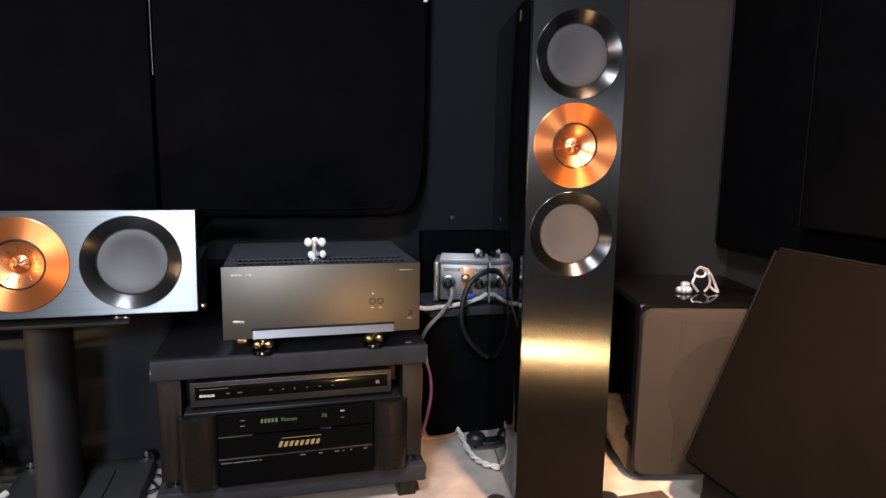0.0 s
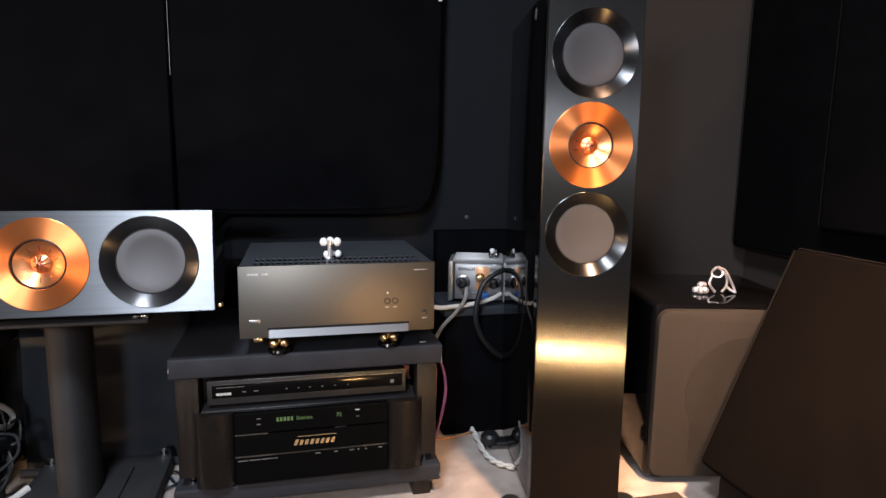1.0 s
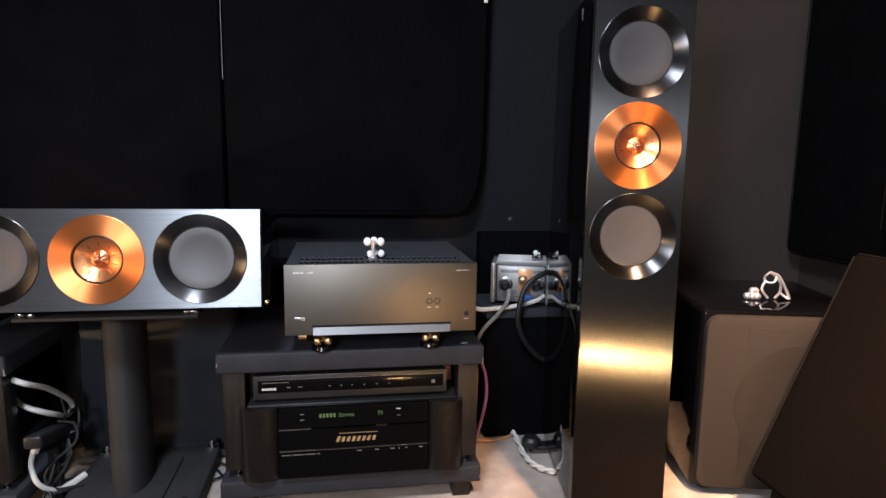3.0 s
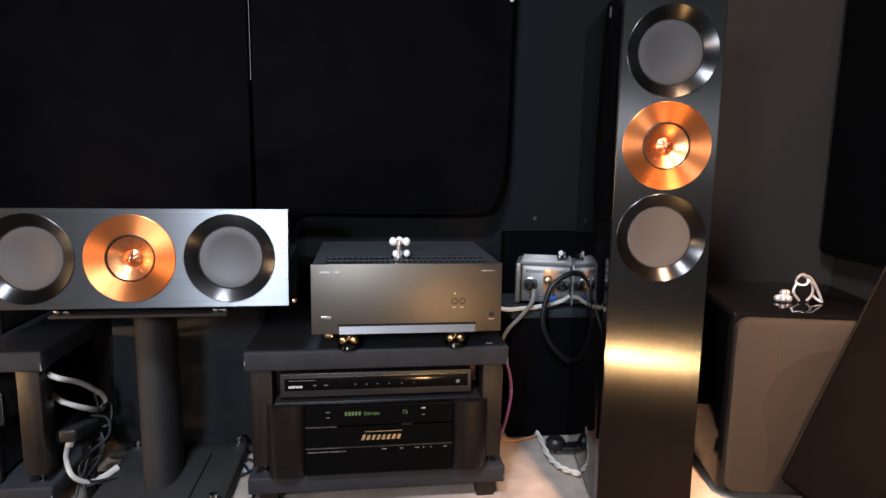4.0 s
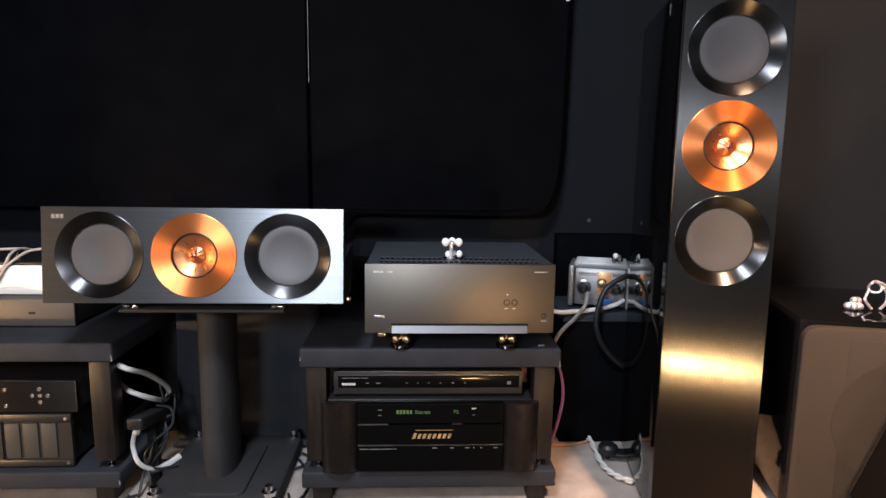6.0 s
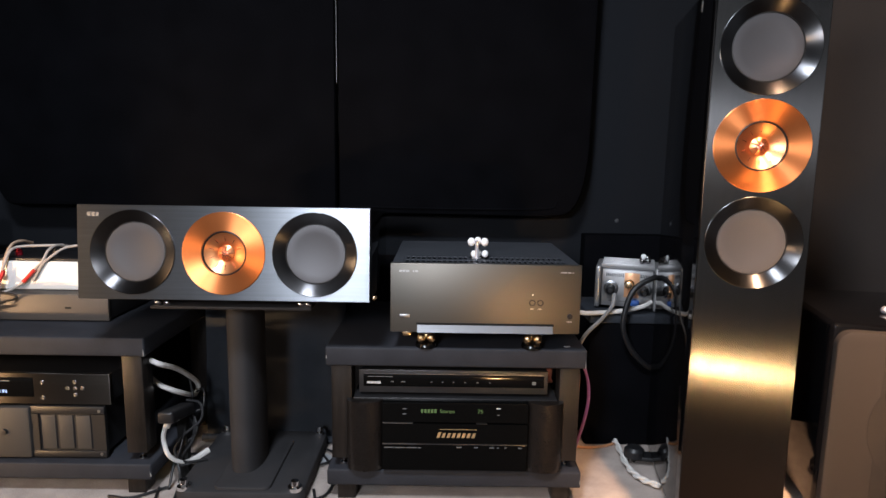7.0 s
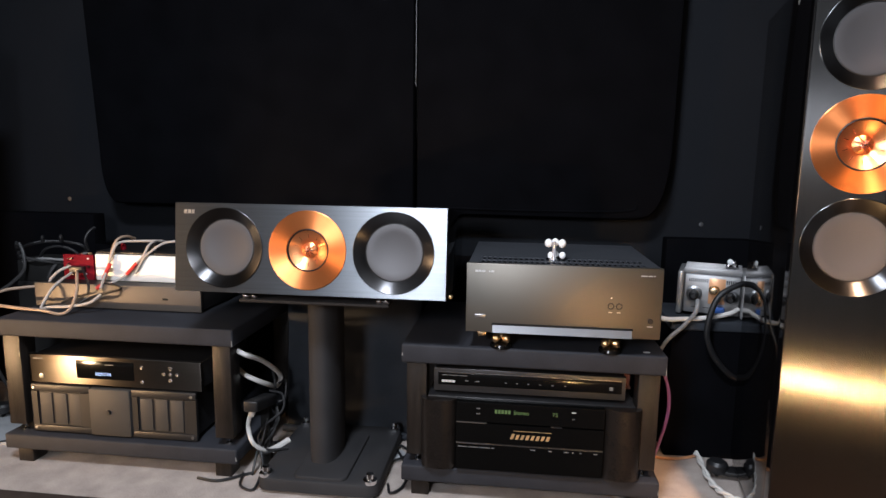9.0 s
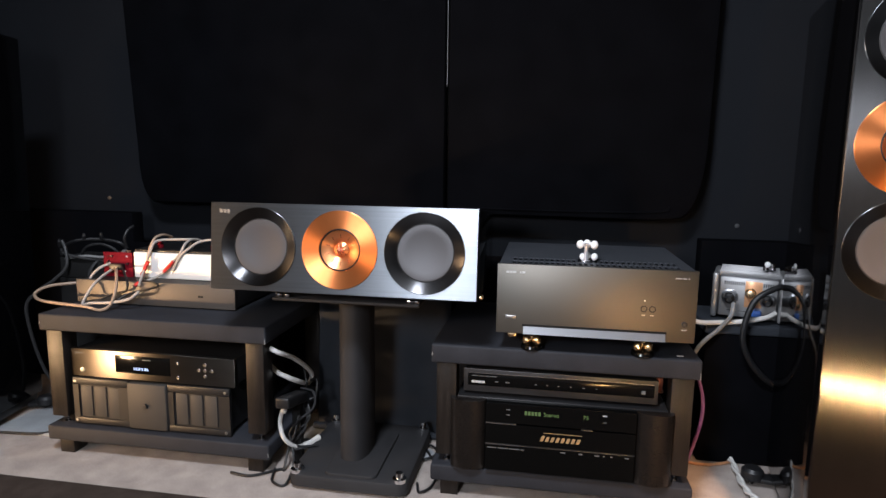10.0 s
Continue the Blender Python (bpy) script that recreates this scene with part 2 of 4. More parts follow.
def smooth_path(points, steps=8):
    """A smooth line through the points."""
    p = [Vector(q) for q in points]
    p = [2 * p[0] - p[1]] + p + [2 * p[-1] - p[-2]]
    out = []
    for i in range(1, len(p) - 2):
        for k in range(steps):
            t = k / steps
            a, b, c, d = p[i - 1], p[i], p[i + 1], p[i + 2]
            out.append(0.5 * (2 * b + (c - a) * t + (2 * a - 5 * b + 4 * c - d) * t * t + (3 * b - a - 3 * c + d) * t ** 3))
    out.append(p[-2])
    return out


def tube(points, r, n=8, steps=8, bm=None, smooth=True, r_end=None):
    line = smooth_path(points, steps) if smooth else [Vector(q) for q in points]
    one = bmesh.new()
    rings, side = [], None
    for i, p in enumerate(line):
        d = (line[min(i + 1, len(line) - 1)] - line[max(i - 1, 0)]).normalized()
        if side is None:
            side = d.cross(Vector((0, 0, 1)) if abs(d.z) < 0.9 else Vector((1, 0, 0))).normalized()
        side = (side - d * side.dot(d)).normalized()
        up = d.cross(side)
        rad = r if r_end is None else r + (r_end - r) * i / (len(line) - 1)
        rings.append([one.verts.new(p + rad * (math.cos(2 * math.pi * k / n) * side + math.sin(2 * math.pi * k / n) * up)) for k in range(n)])
    for a, b in zip(rings, rings[1:]):
        for k in range(n):
            one.faces.new((a[k], a[(k + 1) % n], b[(k + 1) % n], b[k]))
    one.faces.new(rings[0][::-1])
    one.faces.new(rings[-1])
    bmesh.ops.recalc_face_normals(one, faces=one.faces[:])
    return joined(bm, one)


def rounded_plate(x0, x1, z0, z1, r, y0, y1, soft):
    """A plate with round corners in its plane and a softened front edge."""
    bm = bmesh.new()
    def outline(y, inset):
        pts = []
        for cx, cz, a0 in ((x1 - r, z1 - r, 0), (x0 + r, z1 - r, 90), (x0 + r, z0 + r, 180), (x1 - r, z0 + r, 270)):
            for i in range(9):
                a = radians(a0 + 90 * i / 8)
                pts.append(bm.verts.new((cx + (r - inset) * math.cos(a), y, cz + (r - inset) * math.sin(a))))
        return pts
    loops = [outline(y1, 0), outline(y0 + soft, 0), outline(y0 + soft * 0.3, soft * 0.3), outline(y0, soft)]
    for p, q in zip(loops, loops[1:]):
        for i in range(len(p)):
            k = (i + 1) % len(p)
            bm.faces.new((p[i], p[k], q[k], q[i]))
    bm.faces.new(loops[-1])
    bmesh.ops.recalc_face_normals(bm, faces=bm.faces[:])
    return bm


def round_slab(x0, x1, y0, y1, z0, z1, r, soft):
    """A flat slab with round corners in plan and a softened top edge."""
    bm = rounded_plate(x0, x1, y0, y1, r, -z1, -z0, soft)
    for v in bm.verts:
        v.co = Vector((v.co.x, v.co.z, -v.co.y))
    bmesh.ops.recalc_face_normals(bm, faces=bm.faces[:])
    return bm


def ball(r, at, bm=None, n=20):
    one = bmesh.new()
    bmesh.ops.create_uvsphere(one, u_segments=n, v_segments=n // 2 + 2, radius=r)
    bmesh.ops.translate(one, vec=at, verts=one.verts[:])
    return joined(bm, one)


def lettering(name, words, size, mat, parent, at, label=""):
    """Words in the built-in font, upright and facing the viewer, as a thin mesh."""
    cu = bpy.data.curves.new(name, "FONT")
    cu.body, cu.size, cu.extrude = words, size, 0.0003
    tmp = bpy.data.objects.new(name, cu)
    me = bpy.data.meshes.new_from_object(tmp)
    bpy.data.objects.remove(tmp)
    me.materials.append(mat)
    ob = new(name, me)
    ob.parent = parent
    ob.matrix_basis = pose(*at, 90, 0, 0)
    return tagged(ob, label)


def bars(name, spans, z, y, h, mat, parent, label=""):
    """Small printed bars: (x0, x1) spans at one height, standing 0.4 mm proud of y."""
    for x0, x1 in spans:
        ob = part(name, box(x0, x1, y - 0.0006, y + 0.001, z - h / 2, z + h / 2), mat, parent, label)
    return ob


def cable(name, points, r, mat, label, category="cable", n=8):
    return solid(name, tube(points, r, n), mat, label, category)


# ---- the room ----
solid("floor", box(-2.9, 2.3, -2.7, 0.95, -0.1, 0.0), CARPET, "pale beige speckled short-pile carpet", "floor", kind="structure")
solid("wall_back", box(-2.9, 2.3, 0.80, 0.95, 0.0, 2.5), WALL, "dark charcoal painted wall behind the equipment", "wall", kind="structure")
solid("wall_side", box(2.02, 2.3, -2.7, 0.80, 0.0, 2.5), SIDE_WALL, "dark grey painted side wall", "wall", kind="structure")
solid("wall_other_side", box(-2.9, -2.6, -2.7, 0.80, 0.0, 2.5), WALL, "dark charcoal painted wall", "wall", kind="structure")
# unseen rear wall and ceiling, added pale to brighten the metal's reflections
solid("wall_rear", box(-2.6, 2.02, -2.7, -2.5, 0.0, 2.5), REAR, "unseen pale rear wall, added to bounce light", "wall", kind="structure")
solid("ceiling", box(-2.9, 2.3, -2.7, 0.95, 2.5, 2.6), CEILING, "unseen pale ceiling, added to bounce light", "ceiling", kind="structure")
solid("rug", box(-2.2, 1.4, -2.3, -0.062, 0.0, 0.008, 0.003), RUG, "dark brown rug lying on the pale carpet", "rug")

corner = bmesh.new()
low_edge = [corner.verts.new(v) for v in ((1.70, 0.798, 0.0), (2.018, 0.50, 0.0), (2.018, 0.798, 0.0))]
high_edge = [corner.verts.new(v) for v in ((1.70, 0.798, 2.498), (2.018, 0.50, 2.498), (2.018, 0.798, 2.498))]
for i in range(3):
    corner.faces.new((low_edge[i], low_edge[(i + 1) % 3], high_edge[(i + 1) % 3], high_edge[i]))
corner.faces.new(low_edge)
corner.faces.new(high_edge)
bmesh.ops.recalc_face_normals(corner, faces=corner.faces[:])
solid("wall_corner", corner, SIDE_WALL, "dark grey-brown angled wall across the corner", "wall", kind="structure")

# velvet panels that hang in front of the back wall
velvet = thing("velvet_screen", pose(0, 0.70, 0), "wide black velvet panel hanging on the back wall, in two halves", "wall panel")
def hung_panel(outline, y0, y1, soft):
    """A cloth panel: an (x, z) outline with a softened front edge."""
    bm = bmesh.new()
    cx, cz = sum(p[0] for p in outline) / len(outline), sum(p[1] for p in outline) / len(outline)
    loops = []
    for y, inset in ((y1, 0), (y0 + soft, 0), (y0 + soft * 0.3, soft * 0.3), (y0, soft)):
        loops.append([bm.verts.new((x - math.copysign(inset, x - cx), y, z - math.copysign(inset, z - cz))) for x, z in outline])
    for p, q in zip(loops, loops[1:]):
        for i in range(len(p)):
            k = (i + 1) % len(p)
            bm.faces.new((p[i], p[k], q[k], q[i]))
    bm.faces.new(loops[-1])
    bm.faces.new(loops[0][::-1])
    bmesh.ops.recalc_face_normals(bm, faces=bm.faces[:])
    return bm


def corner_curve(x0, z0, x1, z1, bulge):
    """A bowed line from one point of an edge to the next, pulled towards the outer corner (x0, z1)."""
    out = []
    for i in range(9):
        u = i / 8
        w = 2 * u * (1 - u) * bulge
        out.append((x0 + (x1 - x0) * u + w * (x0 - x1), z0 + (z1 - z0) * u + w * (z1 - z0)))
    return out


part("panel", hung_panel([(0.123, 2.1), (-1.065, 2.1)] + corner_curve(-1.000, 0.84, -0.935, 0.655, 0.5) + [(0.123, 0.655)], -0.02, 0.03, 0.014), VELVET, velvet)
part("panel", hung_panel([(0.131, 2.1), (0.131, 0.645), (0.80, 0.640)] + corner_curve(0.948, 0.92, 0.86, 0.645, 0.5)[::-1] + [(0.960, 2.1)], -0.02, 0.03, 0.014), VELVET, velvet)
part("hem", tube([(0.14, -0.021, 0.668), (0.45, -0.0225, 0.664), (0.80, -0.021, 0.668), (0.846, -0.021, 0.690)], 0.004, 6, 6), VELVET, velvet)
part("edge_strip", box(0.1262, 0.1280, -0.012, 0.02, 1.06, 2.1), CHARCOAL_METAL, velvet, "thin pale edge strip in the seam")
part("clip", box(0.936, 0.948, -0.026, -0.018, 1.325, 1.36, 0.002), WHITE_PLASTIC, velvet, "small white clip")
part("backing_rail", box(-0.95, 0.88, 0.032, 0.098, 0.9, 2.0), MATT, velvet)

# ---- loudspeakers ----
def woofer(parent, m):
    d = part("woofer", lathe([(0.0915, 0.000), (0.0915, 0.002), (0.0905, 0.0026), (0.089, 0.0018), (0.067, -0.010), (0.0655, -0.012), (0.0655, -0.02)], 96), TRIM, parent, "turned dark metal woofer ring", m)
    part("surround", lathe([(0.0665, -0.014), (0.0662, -0.0115), (0.0648, -0.0108), (0.0635, -0.014)], 64), RUBBER, d)
    part("cone", lathe([(0.0643, -0.0150), (0.0636, -0.0120), (0.0625, -0.0118), (0.045, -0.0150), (0.02, -0.0172), (0.0, -0.0178)], 64), CONE, d, "smooth grey aluminium cone")
    return d


def mid_tweeter(parent, m):
    d = part("midrange_driver", lathe([(0.0895, 0.000), (0.0895, 0.002), (0.0885, 0.0026), (0.087, 0.0024), (0.0495, 0.0002), (0.0485, -0.001), (0.0480, -0.014)], 96), COPPER, parent, "turned copper driver ring", m)
    part("surround", lathe([(0.0485, -0.006), (0.0482, -0.0015), (0.0468, -0.0008), (0.0450, -0.004)], 64), GREY_DARK, d)
    part("cone", lathe([(0.0453, -0.006), (0.0447, -0.0035), (0.040, -0.0062), (0.030, -0.0105), (0.0205, -0.0140), (0.0175, -0.017)], 64), COPPER_CONE, d, "bright copper cone")
    part("tweeter_dome", lathe([(0.0178, -0.0155), (0.012, -0.0118), (0.006, -0.0100), (0.0, -0.0095)], 40), COPPER_CONE, d)
    guide = bmesh.new()
    for i in range(9):
        a = 2 * math.pi * i / 9
        c, s = math.cos(a), math.sin(a)
        guide = tube([(0.0025 * c, 0.0050, 0.0025 * s), (0.008 * c, 0.0055, 0.008 * s), (0.0165 * c, 0.0118, 0.0165 * s)], 0.0017, 6, 3, guide, r_end=0.0006)
    guide = ball(0.0042, (0, 0.0050, 0), guide, 14)
    part("waveguide", guide, ROSE, d, "star-shaped metal waveguide")
    ticks = bmesh.new()
    for i in range(10):
        a = 2 * math.pi * (i + 0.5) / 10
        c, s = math.cos(a), math.sin(a)
        ticks = tube([(0.0265 * c, 0.0100, 0.0265 * s), (0.036 * c, 0.0060, 0.036 * s)], 0.0006, 5, 2, ticks, smooth=False)
    part("cone_rib", ticks, ROSE, d)
    return d


def holed_plate(w, h, centres, r, y0, y1, cell):
    """A plate w by h, lower edge at z 0, with round holes at (x, z) through it; cell: half of the square round each hole."""
    bm = bmesh.new()
    n = 64
    xs = sorted({-w / 2, w / 2, *[c[0] - cell for c in centres], *[c[0] + cell for c in centres]})
    zs = sorted({0.0, h, *[c[1] - cell for c in centres], *[c[1] + cell for c in centres]})
    for xa, xb in zip(xs, xs[1:]):
        for za, zb in zip(zs, zs[1:]):
            if any(abs((xa + xb) / 2 - c[0]) < cell and abs((za + zb) / 2 - c[1]) < cell for c in centres):
                continue
            bm.faces.new([bm.verts.new(v) for v in ((xa, y0, za), (xb, y0, za), (xb, y0, zb), (xa, y0, zb))])
    for cx, cz in centres:
        inner, outer, deep = [], [], []
        for i in range(n):
            a = 2 * math.pi * i / n
            c, q = math.cos(a), math.sin(a)
            k = cell / max(abs(c), abs(q))
            inner.append(bm.verts.new((cx + r * c, y0, cz + r * q)))
            outer.append(bm.verts.new((cx + k * c, y0, cz + k * q)))
            deep.append(bm.verts.new((cx + r * c, y1, cz + r * q)))
        for i in range(n):
            k = (i + 1) % n
            bm.faces.new((inner[i], outer[i], outer[k], inner[k]))
            bm.faces.new((deep[i], inner[i], inner[k], deep[k]))
    e, c = 0.012, 0.0014
    inner = [(-w / 2, 0), (w / 2, 0), (w / 2, h), (-w / 2, h)]
    outer = [(-w / 2 - c, -c), (w / 2 + c, -c), (w / 2 + c, h + c), (-w / 2 - c, h + c)]
    for i in range(4):
        k = (i + 1) % 4
        for (p, yp), (q, yq) in (((inner, y0), (outer, y0 + c)), ((outer, y0 + c), (outer, y0 + e))):
            bm.faces.new([bm.verts.new(v) for v in ((p[i][0], yp, p[i][1]), (q[i][0], yq, q[i][1]), (q[k][0], yq, q[k][1]), (p[k][0], yp, p[k][1]))])
    bmesh.ops.remove_doubles(bm, verts=bm.verts[:], dist=1e-5)
    bmesh.ops.recalc_face_normals(bm, faces=bm.faces[:])
    return bm


def hollow_front(w, y0, y1, z0, z1, t, bm):
    """Four walls that close the cabinet round the drivers."""
    bm = box(-w, -w + t, y0, y1, z0, z1, bm=bm)
    bm = box(w - t, w, y0, y1, z0, z1, bm=bm)
    bm = box(-w + t, w - t, y0, y1, z0, z0 + t, bm=bm)
    return box(-w + t, w - t, y0, y1, z1 - t, z1, bm=bm)


# centre speaker, tipped slightly back on its stand
centre = thing("centre_speaker", pose(0, -0.019, 0.5175, -5.4), "horizontal centre speaker with brushed aluminium face and copper midrange driver", "speaker")
part("cabinet", hollow_front(0.313, 0.0075, 0.041, 0.001, 0.2005, 0.004, box(-0.313, 0.313, 0.04, 0.40, 0.001, 0.2005, 0.003)), GLOSS, centre, "gloss black cabinet")
part("baffle", holed_plate(0.628, 0.2010, [(-0.196, 0.101), (0, 0.101), (0.196, 0.101)], 0.0895, -0.004, 0.03, 0.096), BAFFLE, centre, "brushed aluminium front plate")
for x in (-0.196, 0.196):
    woofer(centre, pose(x, -0.004, 0.101))
mid_tweeter(centre, pose(0, -0.004, 0.101))
bars("badge", [(-0.293, -0.285), (-0.283, -0.276), (-0.274, -0.268)], 0.182, -0.0045, 0.009, SILVER, centre, "small silver badge")
part("corner_stud", lathe([(0.0, 0.006), (0.004, 0.004), (0.006, 0.0), (0.006, -0.01)], 16, at=(0.322, 0.02, 0.006)), BRASS, centre)

stand = thing("speaker_stand", pose(0, 0.19, 0), "black steel pedestal stand with oval column and wide base plate", "speaker stand")
part("base_plate", round_slab(-0.158, 0.150, -0.168, 0.165, 0.010, 0.042, 0.030, 0.008), STEEL_BLACK, stand)
part("base_step", round_slab(-0.066, 0.070, -0.160, 0.10, 0.0425, 0.050, 0.02, 0.004), STEEL_BLACK, stand)
col = bmesh.new()
for z in (0.049, 0.482):
    ring = [col.verts.new((0.040 * math.copysign(abs(math.cos(a)) ** 0.75, math.cos(a)) - 0.017, 0.075 * math.sin(a) - 0.02, z)) for a in [2 * math.pi * i / 40 for i in range(40)]]
rings = [[v for v in col.verts if abs(v.co.z - z) < 1e-4] for z in (0.049, 0.482)]
for i in range(40):
    col.faces.new((rings[0][i], rings[0][(i + 1) % 40], rings[1][(i + 1) % 40], rings[1][i]))
col.faces.new(rings[1])
col.faces.new(rings[0][::-1])
bmesh.ops.recalc_face_normals(col, faces=col.faces[:])
part("column", col, STEEL_BLACK, stand)
plate = box(-0.180, 0.180, -0.175, 0.14, 0.480, 0.488, 0.003)
for v in plate.verts:
    v.co.z += 0.012 * (abs(v.co.x) / 0.18) ** 2 - 0.006
part("top_plate", plate, STEEL_BLACK, stand)
for x in (-0.165, -0.145, 0.155, 0.172):
    part("isolation_ball", ball(0.0085, (x, -0.165, 0.4995)), CHROME, stand)
for x, y in ((-0.137, -0.148), (0.128, -0.148), (-0.137, 0.148), (0.128, 0.148)):
    bolt = part("bolt", lathe([(0.0, 0.064), (0.009, 0.063), (0.010, 0.056), (0.010, 0.050), (0.017, 0.049), (0.017, 0.040), (0.008, 0.040), (0.007, 0.010), (0.0, 0.0)], 24, at=(x, y, 0), axis="Z"), CHROME, stand, "chrome spike bolt")

# tall floor-standing speaker, toed in
TOWER = pose(1.0794, -0.1316, 0, -1.45, 0.275, -9.87)
tower = thing("tower_speaker", TOWER, "tall gloss black floor-standing speaker with brushed metal face and copper driver", "speaker")
part("cabinet", hollow_front(0.0995, 0.0075, 0.041, 0.056, 1.185, 0.004, box(-0.0995, 0.0995, 0.04, 0.426, 0.056, 1.185, 0.004, 3)), GLOSS, tower, "gloss black lacquered cabinet")
part("baffle", holed_plate(0.2005, 1.132, [(0, 0.618), (0, 0.807), (0, 0.9945)], 0.0890, -0.004, 0.03, 0.0935), BAFFLE_UP, tower, "brushed dark metal front plate", pose(0, 0, 0.055))
part("plinth", box(-0.09, 0.09, 0.02, 0.415, 0.028, 0.058, 0.004), SATIN, tower)
woofer(tower, pose(0, -0.004, 1.0495))
mid_tweeter(tower, pose(0, -0.004, 0.862))
woofer(tower, pose(0, -0.004, 0.673))
for x, y in ((-0.135, 0.045), (0.135, 0.045), (-0.135, 0.385), (0.135, 0.385)):
    foot = part("outrigger_foot", box(min(0, x), max(0, x), y - 0.022, y + 0.022, 0.024, 0.036, 0.004), SATIN, tower)
    part("foot_disc", lathe([(0.0, 0.046), (0.02, 0.044), (0.027, 0.036), (0.028, 0.018), (0.010, 0.014), (0.004, 0.0), (0.0, 0.0)], 28, at=(x, y, 0.027 * y + 0.001), axis="Z"), SATIN, foot)
copy_thing(tower, pose(-1.190, -0.075, 0, -1.45, 0, 10.0))

# ---- racks ----
def rack(m, w, d, h, label):
    """Low two-shelf rack: wrapped slabs, four wooden posts on spikes, four block feet. Origin at the front edge's middle, on the floor."""
    r = thing("equipment_rack", m, label, "rack", "low equipment racks")
    a = w / 2
    part("top_shelf", box(-a, a, 0, d, h - 0.046, h, 0.005, 3), SLATE, r, "charcoal wrapped slab")
    part("bottom_shelf", box(-a, a, 0, d, 0.042, 0.083, 0.005, 3), SLATE, r, "charcoal wrapped slab")
    for x in (-a + 0.036, a - 0.036):
        for y in (0.036, d - 0.036):
            post = part("post", box(x - 0.024, x + 0.024, y - 0.026, y + 0.026, 0.108, h - 0.046, 0.0015), ASH, r, "black-stained wooden post")
            part("spike", lathe([(0.0, 0.083), (0.008, 0.083), (0.008, 0.086), (0.0015, 0.0862), (0.005, 0.100), (0.005, 0.109), (0.0, 0.109)], 16, at=(x, y, 0), axis="Z"), CHROME, post)
    for z0, z1, x in ((h - 0.046, h - 0.004, a), (h - 0.030, h - 0.006, -a), (0.050, 0.080, a)):
        wear = tube([(x, -0.0004, z0 + 0.002), (x - 0.0012 * math.copysign(1, x), -0.0002, (z0 + z1) / 2), (x, 0.0002, z1)], 0.0016, 6, 4, r_end=0.0007)
        for v in wear.verts:
            v.co.x -= 0.0022 * math.copysign(1, x)
            v.co.y += 0.0018
        part("worn_edge", wear, WORN, r, "pale worn edge of the wrap")
    for x in (-a + 0.045, a - 0.045):
        for y in (0.04, d - 0.04):
            part("foot", box(x - 0.022, x + 0.022, y - 0.025, y + 0.025, 0, 0.043, 0.002), ASH, r)
    return r


rack(pose(0.508, 0.060, 0), 0.614, 0.46, 0.389, "low charcoal rack holding a power amplifier and two black components")
rack(pose(-0.553, 0.070, 0), 0.652, 0.46, 0.400, "low charcoal rack holding a disc player and grey amplifiers")

# ---- power amplifier on the rack ----
def ball_foot(m, label):
    f = thing("brass_ball_set", m, label, "isolation balls", "brass balls under the amplifier")
    part("cup", lathe([(0.0, 0.0), (0.024, 0.0), (0.026, 0.003), (0.024, 0.008), (0.020, 0.009), (0.0, 0.009)], 32, axis="Z"), GLASS_BLACK, f)
    for i in range(3):
        an = radians(90 + 120 * i)
        part("ball", ball(0.0105, (0.0135 * math.cos(an), 0.0135 * math.sin(an), 0.0185)), BRASS, f, "polished brass ball")
    part("cap", lathe([(0.0, 0.0285), (0.014, 0.0285), (0.014, 0.034), (0.0, 0.034)], 24, axis="Z"), SATIN, f)
    return f


AMP = pose(0.5715, 0.040, 0.434)
amp = thing("power_amplifier", AMP, "gunmetal grey power amplifier with slotted lid, on brass ball feet", "amplifier")
part("front_panel", box(-0.2165, 0.2165, 0, 0.012, 0, 0.160, 0.0012), GUNMETAL, amp, "brushed gunmetal front plate")
part("case", box(-0.212, 0.212, 0.0125, 0.38, -0.004, 0.115, 0.004), MATT, amp)
lid = bmesh.new()
for x0, x1, y0, y1 in ((-0.2135, -0.2105, 0.0125, 0.382), (0.2105, 0.2135, 0.0125, 0.382), (-0.2105, 0.2105, 0.379, 0.382)):
    lid = box(x0, x1, y0, y1, 0.0, 0.1555, bm=lid)
lid = box(-0.2135, 0.2135, 0.0125, 0.022, 0.1555, 0.158, bm=lid)
lid = box(-0.2135, 0.2135, 0.118, 0.382, 0.1555, 0.158, bm=lid)
n_slots = 30
pitch = 0.0125
for row_y0, row_y1 in ((0.028, 0.064), (0.074, 0.112)):
    for i in range(n_slots + 1):
        x = -0.5 * n_slots * pitch + i * pitch
        lid = box(x - 0.0024, x + 0.0024, row_y0, row_y1, 0.1555, 0.158, bm=lid)
    for sgn in (-1, 1):
        lid = box(min(sgn * 0.1907, sgn * 0.2135), max(sgn * 0.1907, sgn * 0.2135), row_y0, row_y1, 0.1555, 0.158, bm=lid)
for y0, y1 in ((0.022, 0.028), (0.064, 0.074), (0.112, 0.118)):
    lid = box(-0.2135, 0.2135, y0, y1, 0.1555, 0.158, bm=lid)
part("lid", lid, AMP_TOP, amp, "dark lid with rows of vent slots")
part("bar_groove", box(-0.157, 0.157, -0.0008, 0.004, 0.0175, 0.0225), MATT, amp)
bar = box(-0.155, 0.155, -0.003, 0.004, 0.001, 0.0175)
for v in bar.verts:
    if v.co.y < 0:
        v.co.y = -0.0012 if v.co.z > 0.01 else -0.0065
part("lower_bar", bar, BAR_METAL, amp, "polished silver strip")
